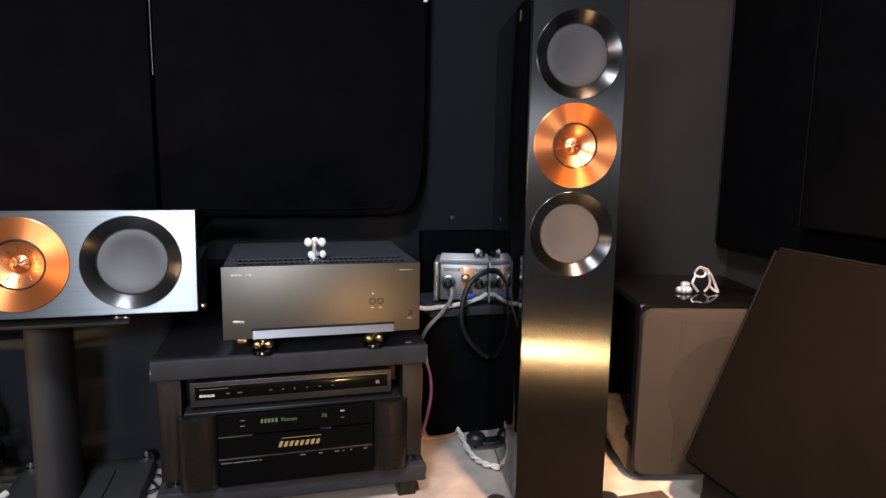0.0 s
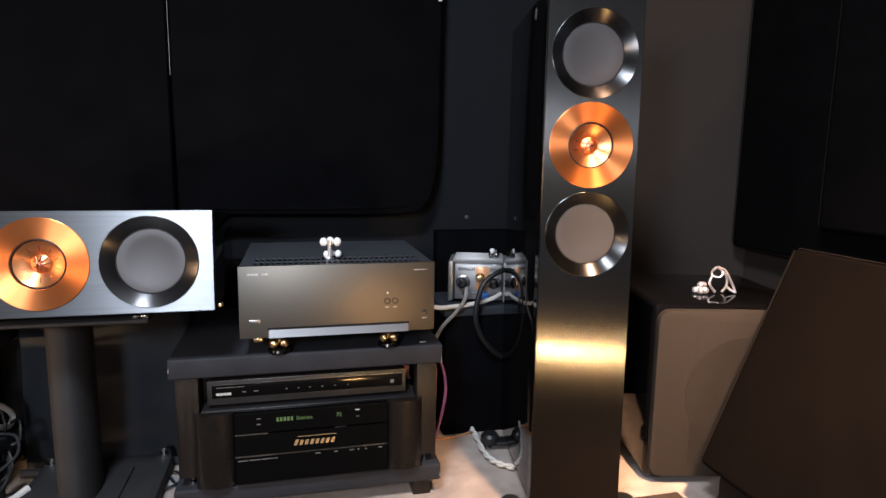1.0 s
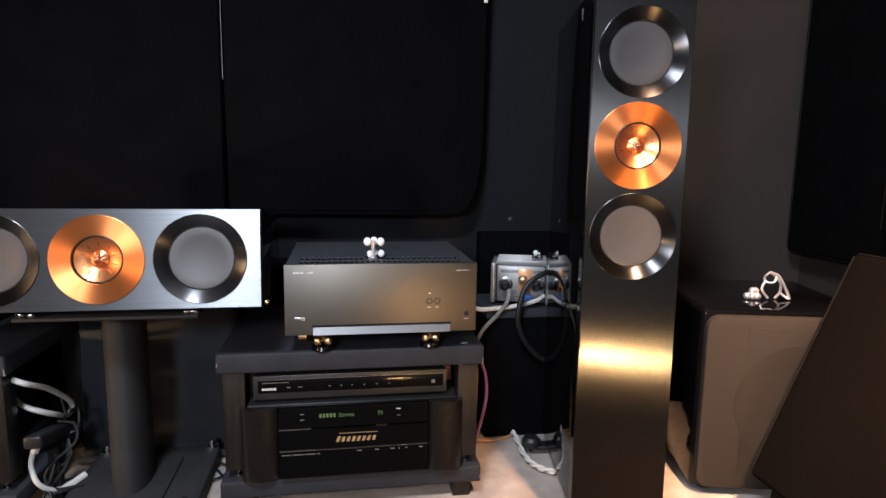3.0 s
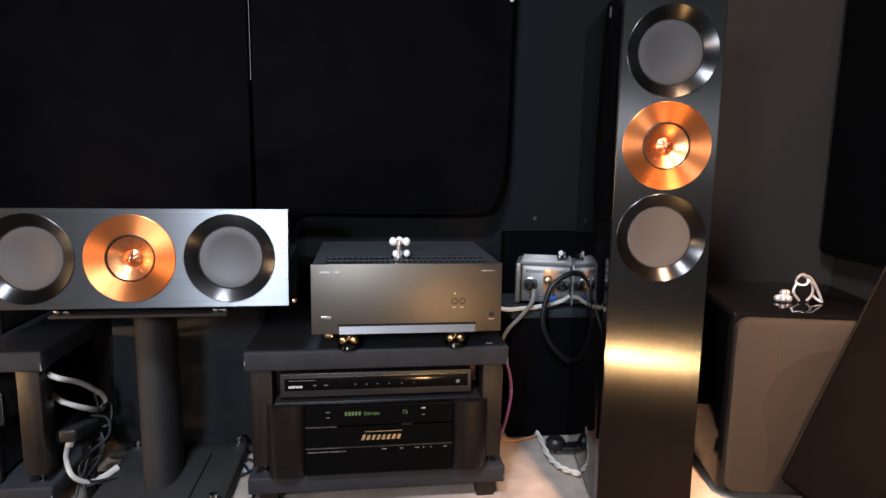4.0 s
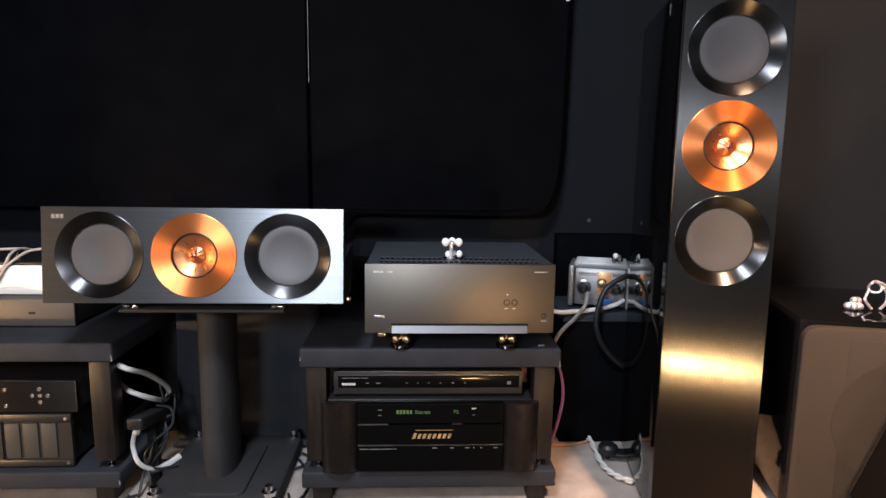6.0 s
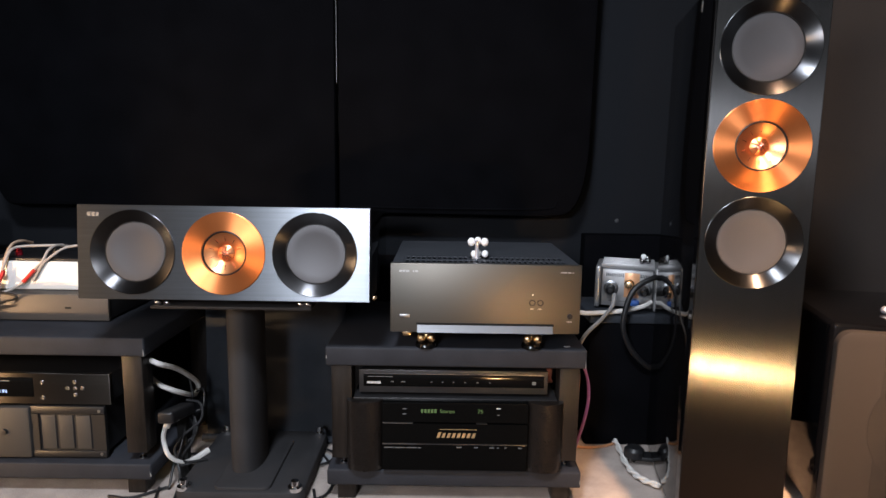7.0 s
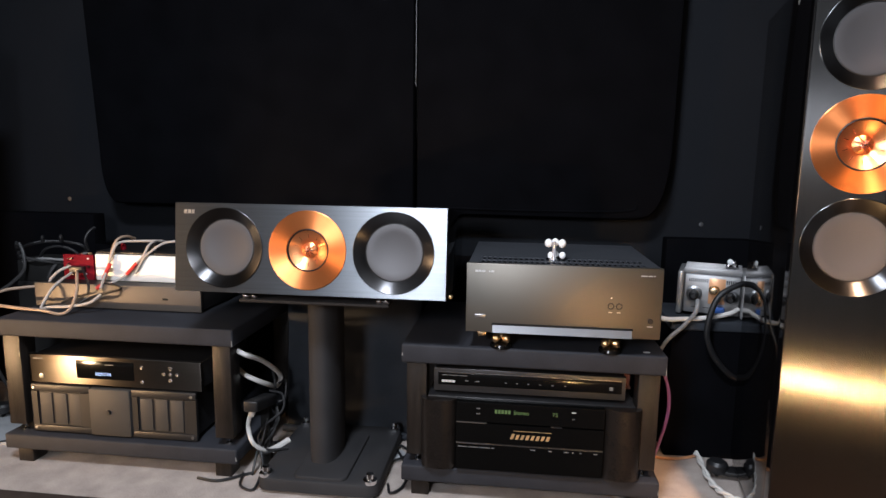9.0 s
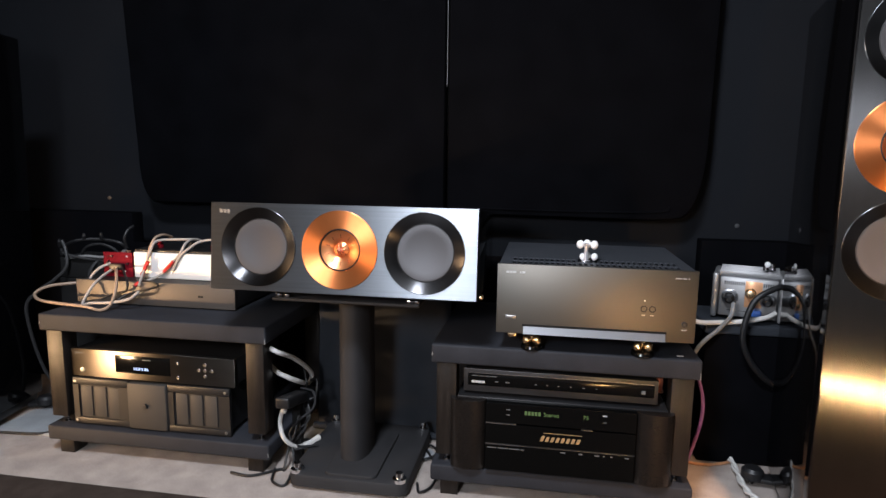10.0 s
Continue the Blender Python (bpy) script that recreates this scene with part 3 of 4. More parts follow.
for x in (0.106, 0.124):
    j = part("socket", lathe([(0.0075, 0.001), (0.0075, 0.003), (0.005, 0.003), (0.005, -0.004), (0.0, -0.004)], 24, at=(x, 0, 0.073)), SATIN, amp)
    bars("caption", [(x - 0.004, x + 0.004)], 0.058, 0, 0.002, WHITE_INK, amp)
part("power_button", lathe([(0.0062, 0.0), (0.0062, 0.003), (0.005, 0.0035), (0.0, 0.003)], 24, at=(0.193, 0, 0.042)), SATIN, amp)
bars("caption", [(0.187, 0.199)], 0.029, 0, 0.002, WHITE_INK, amp)
part("status_light", lathe([(0.0013, 0.001), (0.0, 0.0015)], 12, at=(0.107, 0, 0.091)), LED_GLOW, amp)
bars("logo", [(-0.197, -0.190), (-0.189, -0.183), (-0.182, -0.174), (-0.166, -0.163), (-0.161, -0.154)], 0.142, 0, 0.0045, WHITE_INK, amp, "white printed mark")
bars("model_name", [(0.168, 0.182), (0.184, 0.192), (0.195, 0.198)], 0.143, 0, 0.0022, WHITE_INK, amp)
part("badge", box(-0.196, -0.172, -0.0012, 0.002, 0.033, 0.042, 0.0015), SILVER, amp, "small silver badge")
for x, y in ((-0.135, 0.038), (0.115, 0.038), (-0.135, 0.33), (0.135, 0.33)):
    ball_foot(pose(0.5715 + x, 0.040 + y, 0.389) @ Matrix.Diagonal((1, 1, 1.19, 1)), "cluster of polished brass balls under the amplifier")
part("rear_foot", box(-0.19, -0.17, 0.02, 0.20, -0.016, -0.004, 0.003), BRASS, amp)


def ball_cluster(m, mat, label):
    c = thing("ball_cluster", m, label, "ornament")
    for x, y, z, r in ((-0.014, 0.006, 0.040, 0.0105), (0.004, 0.012, 0.041, 0.0105), (0.022, 0.004, 0.040, 0.0105), (-0.007, 0.002, 0.0115, 0.0085), (0.024, 0.006, 0.0115, 0.0090), (0.008, 0.022, 0.0115, 0.0085)):
        part("ball", ball(r, (x, y, z)), mat, c)
    part("stem", lathe([(0.0065, 0.0), (0.0055, 0.012), (0.0055, 0.034), (0.0075, 0.044), (0.0, 0.046)], 16, at=(0.001, -0.004, 0), axis="Z"), SATIN_CHROME, c)
    part("base", lathe([(0.0, 0.0), (0.019, 0.0), (0.019, 0.003), (0.0, 0.003)], 24, at=(0, 0.006, 0), axis="Z"), CHROME, c)
    return c


ball_cluster(pose(0.553, 0.125, 0.592) @ Matrix.Diagonal((0.88, 0.88, 1, 1)), WHITE_BALL, "cluster of pearly white and chrome balls on the amplifier lid")

# ---- black processor and thin unit inside the rack ----
PROC = pose(0.508, 0.042, 0.083)
proc = thing("surround_processor", PROC, "black processor with rounded metal ends, glass front and green display", "hi-fi component")
part("case", box(-0.235, 0.235, 0.03, 0.40, 0.008, 0.172, 0.004), SATIN, proc)
for sgn in (-1, 1):
    cheek = bmesh.new()
    prof = []
    for i in range(13):
        a = radians(-78 + 13 * i)
        prof.append((0.2150 + 0.0430 * math.sin(a), 0.0255 - 0.0265 * math.cos(a)))
    prof += [(0.2572, 0.0275), (0.1725, 0.0275)]
    lower = [cheek.verts.new((sgn * x, y, 0.006)) for x, y in prof]
    upper = [cheek.verts.new((sgn * x, y, 0.177)) for x, y in prof]
    for i in range(len(prof)):
        k = (i + 1) % len(prof)
        cheek.faces.new((lower[i], lower[k], upper[k], upper[i]))
    cheek.faces.new(lower)
    cheek.faces.new(upper)
    bmesh.ops.recalc_face_normals(cheek, faces=cheek.faces[:])
    part("end_cheek", cheek, CHEEK, proc, "rounded bronze-black metal cheek")
part("lid", box(-0.244, 0.244, 0.028, 0.40, 0.1725, 0.180, 0.003), SATIN, proc)
part("display_glass", box(-0.1715, 0.1715, 0.004, 0.03, 0.130, 0.176), GLASS_BLACK, proc, "black glass display window")
part("middle_glass", box(-0.1715, 0.1715, 0.004, 0.03, 0.078, 0.126), GLASS_BLACK, proc, "black glass panel")
part("lower_glass", box(-0.1715, 0.1715, 0.004, 0.03, 0.010, 0.074), GLASS_BLACK, proc, "black glass panel")
# brighter silver at the left end paints the glint on the trim
part("trim_line", box(-0.1715, -0.10, 0.003, 0.01, 0.1262, 0.1285), SILVER, proc)
part("trim_line", box(0.05, 0.075, 0.003, 0.01, 0.1268, 0.1282), DIM_METAL, proc)
# lower trim in two metals: the glint as a bright left part, then dim
part("trim_line", box(-0.1715, -0.09, 0.0026, 0.01, 0.0742, 0.0768), SILVER, proc)
part("trim_line", box(-0.0898, 0.1715, 0.003, 0.01, 0.0742, 0.0766), DIM_METAL, proc)
bars("display_word", [(-0.081 + 0.0078 * i, -0.0755 + 0.0078 * i) for i in range(5)], 0.158, 0.0035, 0.009, GREEN_GLOW, proc, "lit green word")
lettering("display_text", "Stereo", 0.0135, GREEN_GLOW, proc, (-0.0375, 0.0035, 0.1535), "lit green letters")
lettering("display_text", "75", 0.0135, GREEN_GLOW, proc, (0.052, 0.0035, 0.1535), "lit green numerals")
bars("caption", [(-0.124, -0.115)], 0.163, 0.0038, 0.0022, DIM_INK, proc)
bars("caption", [(-0.124, -0.115)], 0.150, 0.0038, 0.0022, DIM_INK, proc)
bars("caption", [(0.096, 0.106)], 0.166, 0.0038, 0.0025, WHITE_INK, proc)
bars("caption", [(0.098, 0.105)], 0.150, 0.0038, 0.0018, DIM_INK, proc)
logo = bmesh.new()
for i in range(8):
    x = -0.044 + 0.0118 * i
    one = box(x, x + 0.0072, 0.0032, 0.0045, 0.092, 0.1035 if i else 0.1055)
    for v in one.verts:
        v.co.x += (v.co.z - 0.092) * 0.35
    logo = joined(logo, one)
logo = box(-0.036, 0.052, 0.0032, 0.0045, 0.1120, 0.1132, bm=logo)
part("logo", logo, GOLD_INK, proc, "slanted gold printed mark")
bars("caption", [(-0.167, -0.145), (-0.142, -0.118), (-0.115, -0.090), (-0.087, -0.080)], 0.066, 0.0038, 0.0024, DIM_INK, proc)
bars("button_marks", [(0.004, 0.016), (0.046, 0.055), (0.082, 0.093), (0.101, 0.105), (0.118, 0.123), (0.150, 0.159)], 0.068, 0.0038, 0.0028, DIM_INK, proc)
for x in (-0.2, 0.2):
    for y in (0.08, 0.36):
        part("foot", lathe([(0.0, 0.0), (0.016, 0.0), (0.016, 0.009), (0.0, 0.009)], 20, at=(x, y, 0), axis="Z"), RUBBER, proc)

thin = thing("thin_component", pose(0.503, 0.080, 0.2635), "slim black hi-fi unit resting on the processor", "hi-fi component")
part("case", box(-0.222, 0.222, 0.01, 0.30, 0.010, 0.062, 0.003), SATIN, thin)
part("front_panel", box(-0.2255, 0.2255, 0.0, 0.012, 0.008, 0.065, 0.0015), CHARCOAL_METAL, thin, "dark metal front plate")
part("window_strip", box(-0.215, 0.217, -0.0012, 0.004, 0.024, 0.054, 0.0006), GLASS_BLACK, thin, "black glass strip")
part("trim_line", box(-0.213, 0.215, -0.0018, 0.002, 0.0545, 0.0560), DIM_METAL, thin)
bars("logo", [(-0.206, -0.199), (-0.198, -0.191), (-0.190, -0.183), (-0.182, -0.174)], 0.0335, -0.0012, 0.0055, WHITE_INK, thin, "white slanted mark")
bars("caption", [(-0.205, -0.19), (-0.188, -0.165), (-0.163, -0.145)], 0.0485, -0.0012, 0.0016, DIM_INK, thin)
bars("button_marks", [(-0.150, -0.142), (-0.125, -0.115), (-0.055, -0.050), (-0.028, -0.024), (-0.002, 0.002), (0.026, 0.030), (0.055, 0.060), (0.085, 0.089)], 0.036, -0.0012, 0.0022, DIM_INK, thin)
bars("mark", [(0.188, 0.197)], 0.036, -0.0012, 0.008, DIM_INK, thin)
for x in (-0.18, 0.18):
    for y in (0.04, 0.25):
        part("foot", lathe([(0.0, 0.0), (0.012, 0.0), (0.012, 0.011), (0.0, 0.011)], 16, at=(x, y, 0), axis="Z"), RUBBER, thin)

solid("paper_scrap", round_slab(-0.008, 0.008, -0.004, 0.004, 0.0, 0.0012, 0.003, 0.0004), WHITE_INK, "tiny pale scrap lying on the rack top", "scrap", m=pose(0.772, 0.088, 0.389, 0, 0, 8))

# ---- the other rack's components ----
low = thing("grey_amplifier", pose(-0.578, 0.092, 0.083), "grey amplifier with two framed blocks of three panels", "amplifier")
part("case", box(-0.226, 0.226, 0.02, 0.36, 0.010, 0.132, 0.003), GREY_DARK, low)
part("centre_panel", box(-0.062, 0.054, -0.006, 0.02, 0.004, 0.134, 0.006), GREY_WARM, low, "plain grey centre panel")
for x0, x1 in ((-0.232, -0.062), (0.054, 0.234)):
    frame_bm = bmesh.new()
    frame_bm = box(x0, x1, 0.0, 0.012, 0.116, 0.136, 0.003, bm=frame_bm)
    frame_bm = box(x0, x1, 0.0, 0.012, 0.004, 0.022, 0.003, bm=frame_bm)
    frame_bm = box(x0, x0 + 0.018, 0.0005, 0.012, 0.0225, 0.1155, bm=frame_bm)
    frame_bm = box(x1 - 0.030, x1, 0.0005, 0.012, 0.0225, 0.1155, bm=frame_bm)
    fr = part("front_block", frame_bm, GREY_DARK, low, "dark grey framed block")
    part("backing", box(x0 + 0.005, x1 - 0.005, 0.0052, 0.02, 0.01, 0.13), GREY_DARK, fr)
    for i in range(3):
        xa = x0 + 0.024 + 0.0425 * i
        part("inset_panel", box(xa, xa + 0.034, 0.0022, 0.0052, 0.026, 0.112, 0.001), GREY_WARM, fr, "flat grey inset panel")
    for z in (0.014, 0.125):
        part("screw", lathe([(0.004, -0.001), (0.004, 0.0015), (0.0, 0.002)], 14, at=((x1 - 0.012) if x1 > 0 else (x0 + 0.010), 0.0, z)), SILVER, fr)
part("knob", lathe([(0.007, 0.0), (0.0065, 0.005), (0.0, 0.006)], 24, at=(-0.006, -0.006, 0.072)), SATIN, low)
for x in (-0.19, 0.19):
    for y in (0.05, 0.30):
        part("foot", lathe([(0.0, 0.0), (0.014, 0.0), (0.014, 0.012), (0.0, 0.012)], 16, at=(x, y, 0), axis="Z"), RUBBER, low)

player = thing("disc_player", pose(-0.570, 0.095, 0.2195), "black disc player with lit display and a cross of buttons", "disc player")
part("case", box(-0.238, 0.238, 0.012, 0.28, 0.006, 0.078, 0.003), SATIN, player)
part("front_panel", box(-0.242, 0.242, 0.0, 0.0125, 0.004, 0.081, 0.001), PLAYER_FACE, player, "brushed black metal front plate")
part("display_window", box(-0.104, 0.058, -0.0012, 0.004, 0.022, 0.071, 0.0008), GLASS_BLACK, player, "black glass display window")
lettering("display_text", "HDMI IN", 0.0115, BLUE_GLOW, player, (-0.050, -0.0016, 0.032), "lit blue-white letters")
bars("caption", [(-0.022, 0.002)], 0.062, -0.0012, 0.0024, DIM_INK, player)
bars("logo", [(-0.226, -0.214), (-0.212, -0.200)], 0.070, 0, 0.004, DIM_INK, player)
for x, z in ((0.159, 0.045), (0.141, 0.045), (0.177, 0.045), (0.159, 0.061), (0.159, 0.029), (0.080, 0.060), (0.080, 0.020)):
    part("button", lathe([(0.0048, 0.0), (0.0048, 0.002), (0.004, 0.0025), (0.0, 0.0022)], 16, at=(x, 0, z)), DIM_METAL, player)
part("power_button", lathe([(0.0075, 0.0), (0.0075, 0.002), (0.006, 0.0025), (0.0, 0.0015)], 20, at=(-0.205, 0, 0.022)), DIM_METAL, player)
for x in (-0.2, 0.2):
    for y in (0.03, 0.24):
        part("foot", lathe([(0.0, 0.0), (0.012, 0.0), (0.012, 0.007), (0.0, 0.007)], 16, at=(x, y, 0), axis="Z"), RUBBER, player)

slim = thing("slim_amplifier", pose(-0.622, 0.20, 0.400), "slim grey-brown amplifier lying on the rack top", "amplifier")
part("front_panel", box(-0.245, 0.245, 0.0, 0.010, 0.004, 0.070, 0.001), GREY_WARM_METAL, slim, "plain grey-brown front plate")
part("case", box(-0.243, 0.243, 0.0105, 0.26, 0.006, 0.068, 0.003), GREY_DARK, slim)
part("slot", box(0.135, 0.151, -0.0006, 0.004, 0.034, 0.0395), MATT, slim)
for x in (-0.2, 0.2):
    for y in (0.03, 0.22):
        part("foot", lathe([(0.0, 0.0), (0.012, 0.0), (0.012, 0.007), (0.0, 0.007)], 16, at=(x, y, 0), axis="Z"), RUBBER, slim)

white = thing("white_box", pose(-0.55, 0.262, 0.4685), "glossy white enclosure resting on the slim amplifier", "box")
part("body", box(-0.176, 0.17, 0.0, 0.15, 0.0, 0.076, 0.004, 3), WHITE_PLASTIC, white)
part("lid", box(-0.174, 0.168, 0.004, 0.148, 0.0765, 0.084, 0.003), SATIN, white, "black lid")
for x in (-0.12, -0.02, 0.05):
    part("binding_post", lathe([(0.0, 0.0), (0.008, 0.0), (0.008, 0.012), (0.005, 0.014), (0.005, 0.020), (0.0, 0.021)], 16, at=(x, 0.05, 0.084), axis="Z"), RED_BOARD if x != -0.02 else SATIN, white)

board = thing("circuit_board", pose(-0.778, 0.265, 0.4685), "bare red circuit board with a silver capacitor, stood on edge", "circuit board")
part("board", box(-0.048, 0.045, 0.0, 0.004, 0.0, 0.072), RED_BOARD, board, "red circuit board")
part("board", box(-0.040, 0.045, 0.0045, 0.06, 0.050, 0.054), RED_BOARD, board, "red circuit board")
part("capacitor", lathe([(0.0, 0.0), (0.017, 0.0), (0.017, 0.022), (0.015, 0.024), (0.0, 0.024)], 28, at=(0.008, 0.022, 0.0545), axis="Z"), CHROME, board, "silver capacitor can")
rng = random.Random(4)
for i in range(16):
    x, z = rng.uniform(-0.042, 0.038), rng.uniform(0.006, 0.064)
    sx, sz = rng.uniform(0.002, 0.007), rng.uniform(0.002, 0.005)
    part("chip", box(x - sx / 2, x + sx / 2, -rng.uniform(0.002, 0.007), 0.0, z - sz / 2, z + sz / 2), rng.choice([SATIN, DIM_INK, WHITE_INK, SATIN]), board)
part("connector", box(-0.02, 0.022, -0.016, 0.0, 0.022, 0.040, 0.002), SATIN, board)

hub = thing("junction_box", pose(-0.967, 0.34, 0.0), "low black junction box bristling with black leads", "junction box")
part("body", box(-0.075, 0.075, 0.0, 0.12, 0.44, 0.505, 0.004), MATT, hub)
part("shelf", box(-0.08, 0.08, 0.0, 0.22, 0.0, 0.44, 0.004), MATT, hub)
for line, r, mat in (
    ([(-0.080, 0.010, 0.533), (-0.016, -0.010, 0.556), (0.019, 0.000, 0.563), (0.066, 0.020, 0.562), (0.116, 0.030, 0.552), (0.127, 0.050, 0.528)], 0.0048, BLACK_CABLE),
    ([(-0.068, 0.000, 0.521), (-0.024, -0.015, 0.514), (0.023, -0.010, 0.506), (0.069, 0.000, 0.501), (0.096, 0.010, 0.494)], 0.0046, DARK_CABLE),
    ([(-0.054, 0.000, 0.500), (0.023, -0.010, 0.513), (0.086, -0.010, 0.512), (0.114, 0.000, 0.521)], 0.0040, GREY_CABLE),
    ([(0.057, 0.000, 0.497), (0.050, -0.015, 0.478), (0.043, -0.020, 0.454), (0.041, -0.010, 0.436)], 0.0050, DARK_CABLE),
    ([(0.135, 0.040, 0.530), (0.133, 0.030, 0.567), (0.139, 0.040, 0.591), (0.145, 0.060, 0.603)], 0.0045, BLACK_CABLE),
    ([(-0.016, 0.010, 0.478), (0.017, 0.000, 0.535), (0.061, 0.010, 0.549), (0.099, 0.020, 0.535), (0.117, 0.030, 0.513)], 0.0042, BLACK_CABLE),
):
    part("lead", tube(line, r, 8, 6), mat, hub)
for x, z in ((-0.070, 0.541), (-0.064, 0.512), (0.018, 0.562), (0.078, 0.566)):
    part("plug", tube([(x, 0.0, z), (x + 0.004, -0.006, z + 0.014)], 0.0055, 10, 2, smooth=False), SATIN, hub)
    part("tip", tube([(x + 0.004, -0.006, z + 0.014), (x + 0.006, -0.008, z + 0.020)], 0.0035, 8, 2, smooth=False), SILVER, hub)
cable("grey_drooping_lead", [(-1.020, 0.33, 0.558), (-1.002, 0.322, 0.530), (-0.998, 0.315, 0.48), (-1.030, 0.30, 0.44), (-1.085, 0.29, 0.40), (-1.13, 0.29, 0.34), (-1.14, 0.34, 0.15), (-1.12, 0.40, 0.006)], 0.0052, DARK_CABLE, "grey lead drooping from the junction box")

cable("speaker_cable", [(-0.874, 0.240, 0.451), (-0.908, 0.215, 0.451), (-0.951, 0.190, 0.446), (-0.977, 0.170, 0.429), (-0.945, 0.150, 0.415), (-0.860, 0.135, 0.412), (-0.781, 0.125, 0.411), (-0.729, 0.120, 0.405), (-0.708, 0.135, 0.420), (-0.709, 0.160, 0.459), (-0.736, 0.200, 0.490), (-0.778, 0.255, 0.495)], 0.0042, BEIGE_CABLE, "beige speaker cable curling off the rack top")
cable("speaker_cable", [(-0.791, 0.250, 0.490), (-0.796, 0.215, 0.476), (-0.800, 0.185, 0.458), (-0.809, 0.165, 0.429), (-0.809, 0.150, 0.408), (-0.775, 0.140, 0.417), (-0.714, 0.140, 0.422), (-0.664, 0.150, 0.432), (-0.642, 0.165, 0.452)], 0.0040, WHITE_CABLE, "pale speaker cable looping down from the circuit board")
cable("speaker_cable", [(-0.799, 0.260, 0.508), (-0.818, 0.240, 0.498), (-0.837, 0.230, 0.478), (-0.846, 0.225, 0.459)], 0.0040, WHITE_CABLE, "short pale lead from the circuit board")
cable("speaker_cable", [(-0.660, 0.190, 0.462), (-0.670, 0.215, 0.479), (-0.677, 0.245, 0.506), (-0.667, 0.252, 0.542), (-0.658, 0.262, 0.571), (-0.646, 0.280, 0.580), (-0.596, 0.300, 0.581), (-0.554, 0.320, 0.580)], 0.0036, WHITE_CABLE, "pale speaker cable draped across the white box")
cable("speaker_cable", [(-0.685, 0.240, 0.470), (-0.678, 0.250, 0.509), (-0.668, 0.258, 0.557), (-0.660, 0.275, 0.587), (-0.650, 0.300, 0.593), (-0.651, 0.340, 0.582)], 0.0036, BEIGE_CABLE, "beige speaker cable draped across the white box")
cable("speaker_cable", [(-0.674, 0.220, 0.465), (-0.656, 0.245, 0.471), (-0.627, 0.252, 0.487), (-0.606, 0.254, 0.511), (-0.573, 0.256, 0.545), (-0.563, 0.270, 0.573), (-0.559, 0.300, 0.582), (-0.555, 0.340, 0.574)], 0.0036, WHITE_CABLE, "pale speaker cable draped across the white box")
cable("speaker_cable", [(-0.599, 0.256, 0.494), (-0.573, 0.256, 0.537), (-0.546, 0.262, 0.562), (-0.521, 0.280, 0.580), (-0.479, 0.300, 0.585)], 0.0036, WHITE_CABLE, "pale speaker cable running behind the centre speaker")
cable("speaker_cable", [(-0.696, 0.240, 0.465), (-0.638, 0.200, 0.474), (-0.597, 0.185, 0.467), (-0.629, 0.185, 0.455), (-0.682, 0.180, 0.440), (-0.712, 0.160, 0.422)], 0.0032, BLACK_CABLE, "thin black lead lying over the slim amplifier")
cable("speaker_cable", [(-0.757, 0.250, 0.505), (-0.696, 0.190, 0.470), (-0.699, 0.185, 0.446), (-0.735, 0.180, 0.437), (-0.764, 0.170, 0.422)], 0.0030, BLACK_CABLE, "thin black lead lying over the slim amplifier")
for line in ([(-0.683, 0.236, 0.481), (-0.666, 0.244, 0.522)], [(-0.620, 0.248, 0.493), (-0.591, 0.250, 0.524)], [(-0.676, 0.195, 0.460), (-0.666, 0.200, 0.469)]):
    cable("heat_shrink", line, 0.0052, RED_SLEEVE, "red heat-shrink sleeve on a speaker cable", "cable sleeve")

# ---- leads between rack and stand ----
cable("pale_lead", [(-0.36, 0.30, 0.30), (-0.27, 0.16, 0.325), (-0.215, 0.11, 0.325), (-0.2, 0.186, 0.283), (-0.195, 0.285, 0.210), (-0.2, 0.279, 0.179), (-0.2, 0.196, 0.216), (-0.235, 0.165, 0.246), (-0.30, 0.24, 0.24)], 0.0066, BRIGHT_CABLE, "thick pale mains lead looped beside the rack")
adapter = thing("power_adapter", pose(-0.188, 0.13, 0.0), "black power adapter block hung among leads beside the rack", "power adapter")
block = box(-0.018, 0.020, -0.060, 0.070, 0.174, 0.204, 0.006, 3)
for v in block.verts:
    v.co.z -= 0.22 * v.co.y
part("body", block, SATIN, adapter)
part("bracket", box(-0.012, 0.012, 0.03, 0.05, 0.0, 0.166), MATT, adapter)
part("plug", tube([(-0.010, -0.012, 0.180), (-0.016, -0.020, 0.160)], 0.0085, 10, 2, smooth=False), BRIGHT_CABLE, adapter)
cable("white_lead", [(-0.202, 0.115, 0.168), (-0.212, 0.118, 0.150), (-0.216, 0.119, 0.121), (-0.203, 0.113, 0.086), (-0.184, 0.135, 0.056), (-0.168, 0.175, 0.040)], 0.0056, BRIGHT_CABLE, "thick white lead curving down to the carpet")
cable("white_plug", [(-0.172, 0.165, 0.042), (-0.158, 0.192, 0.043), (-0.145, 0.215, 0.048)], 0.0088, BRIGHT_CABLE, "white plug lying over the stand base", "plug")
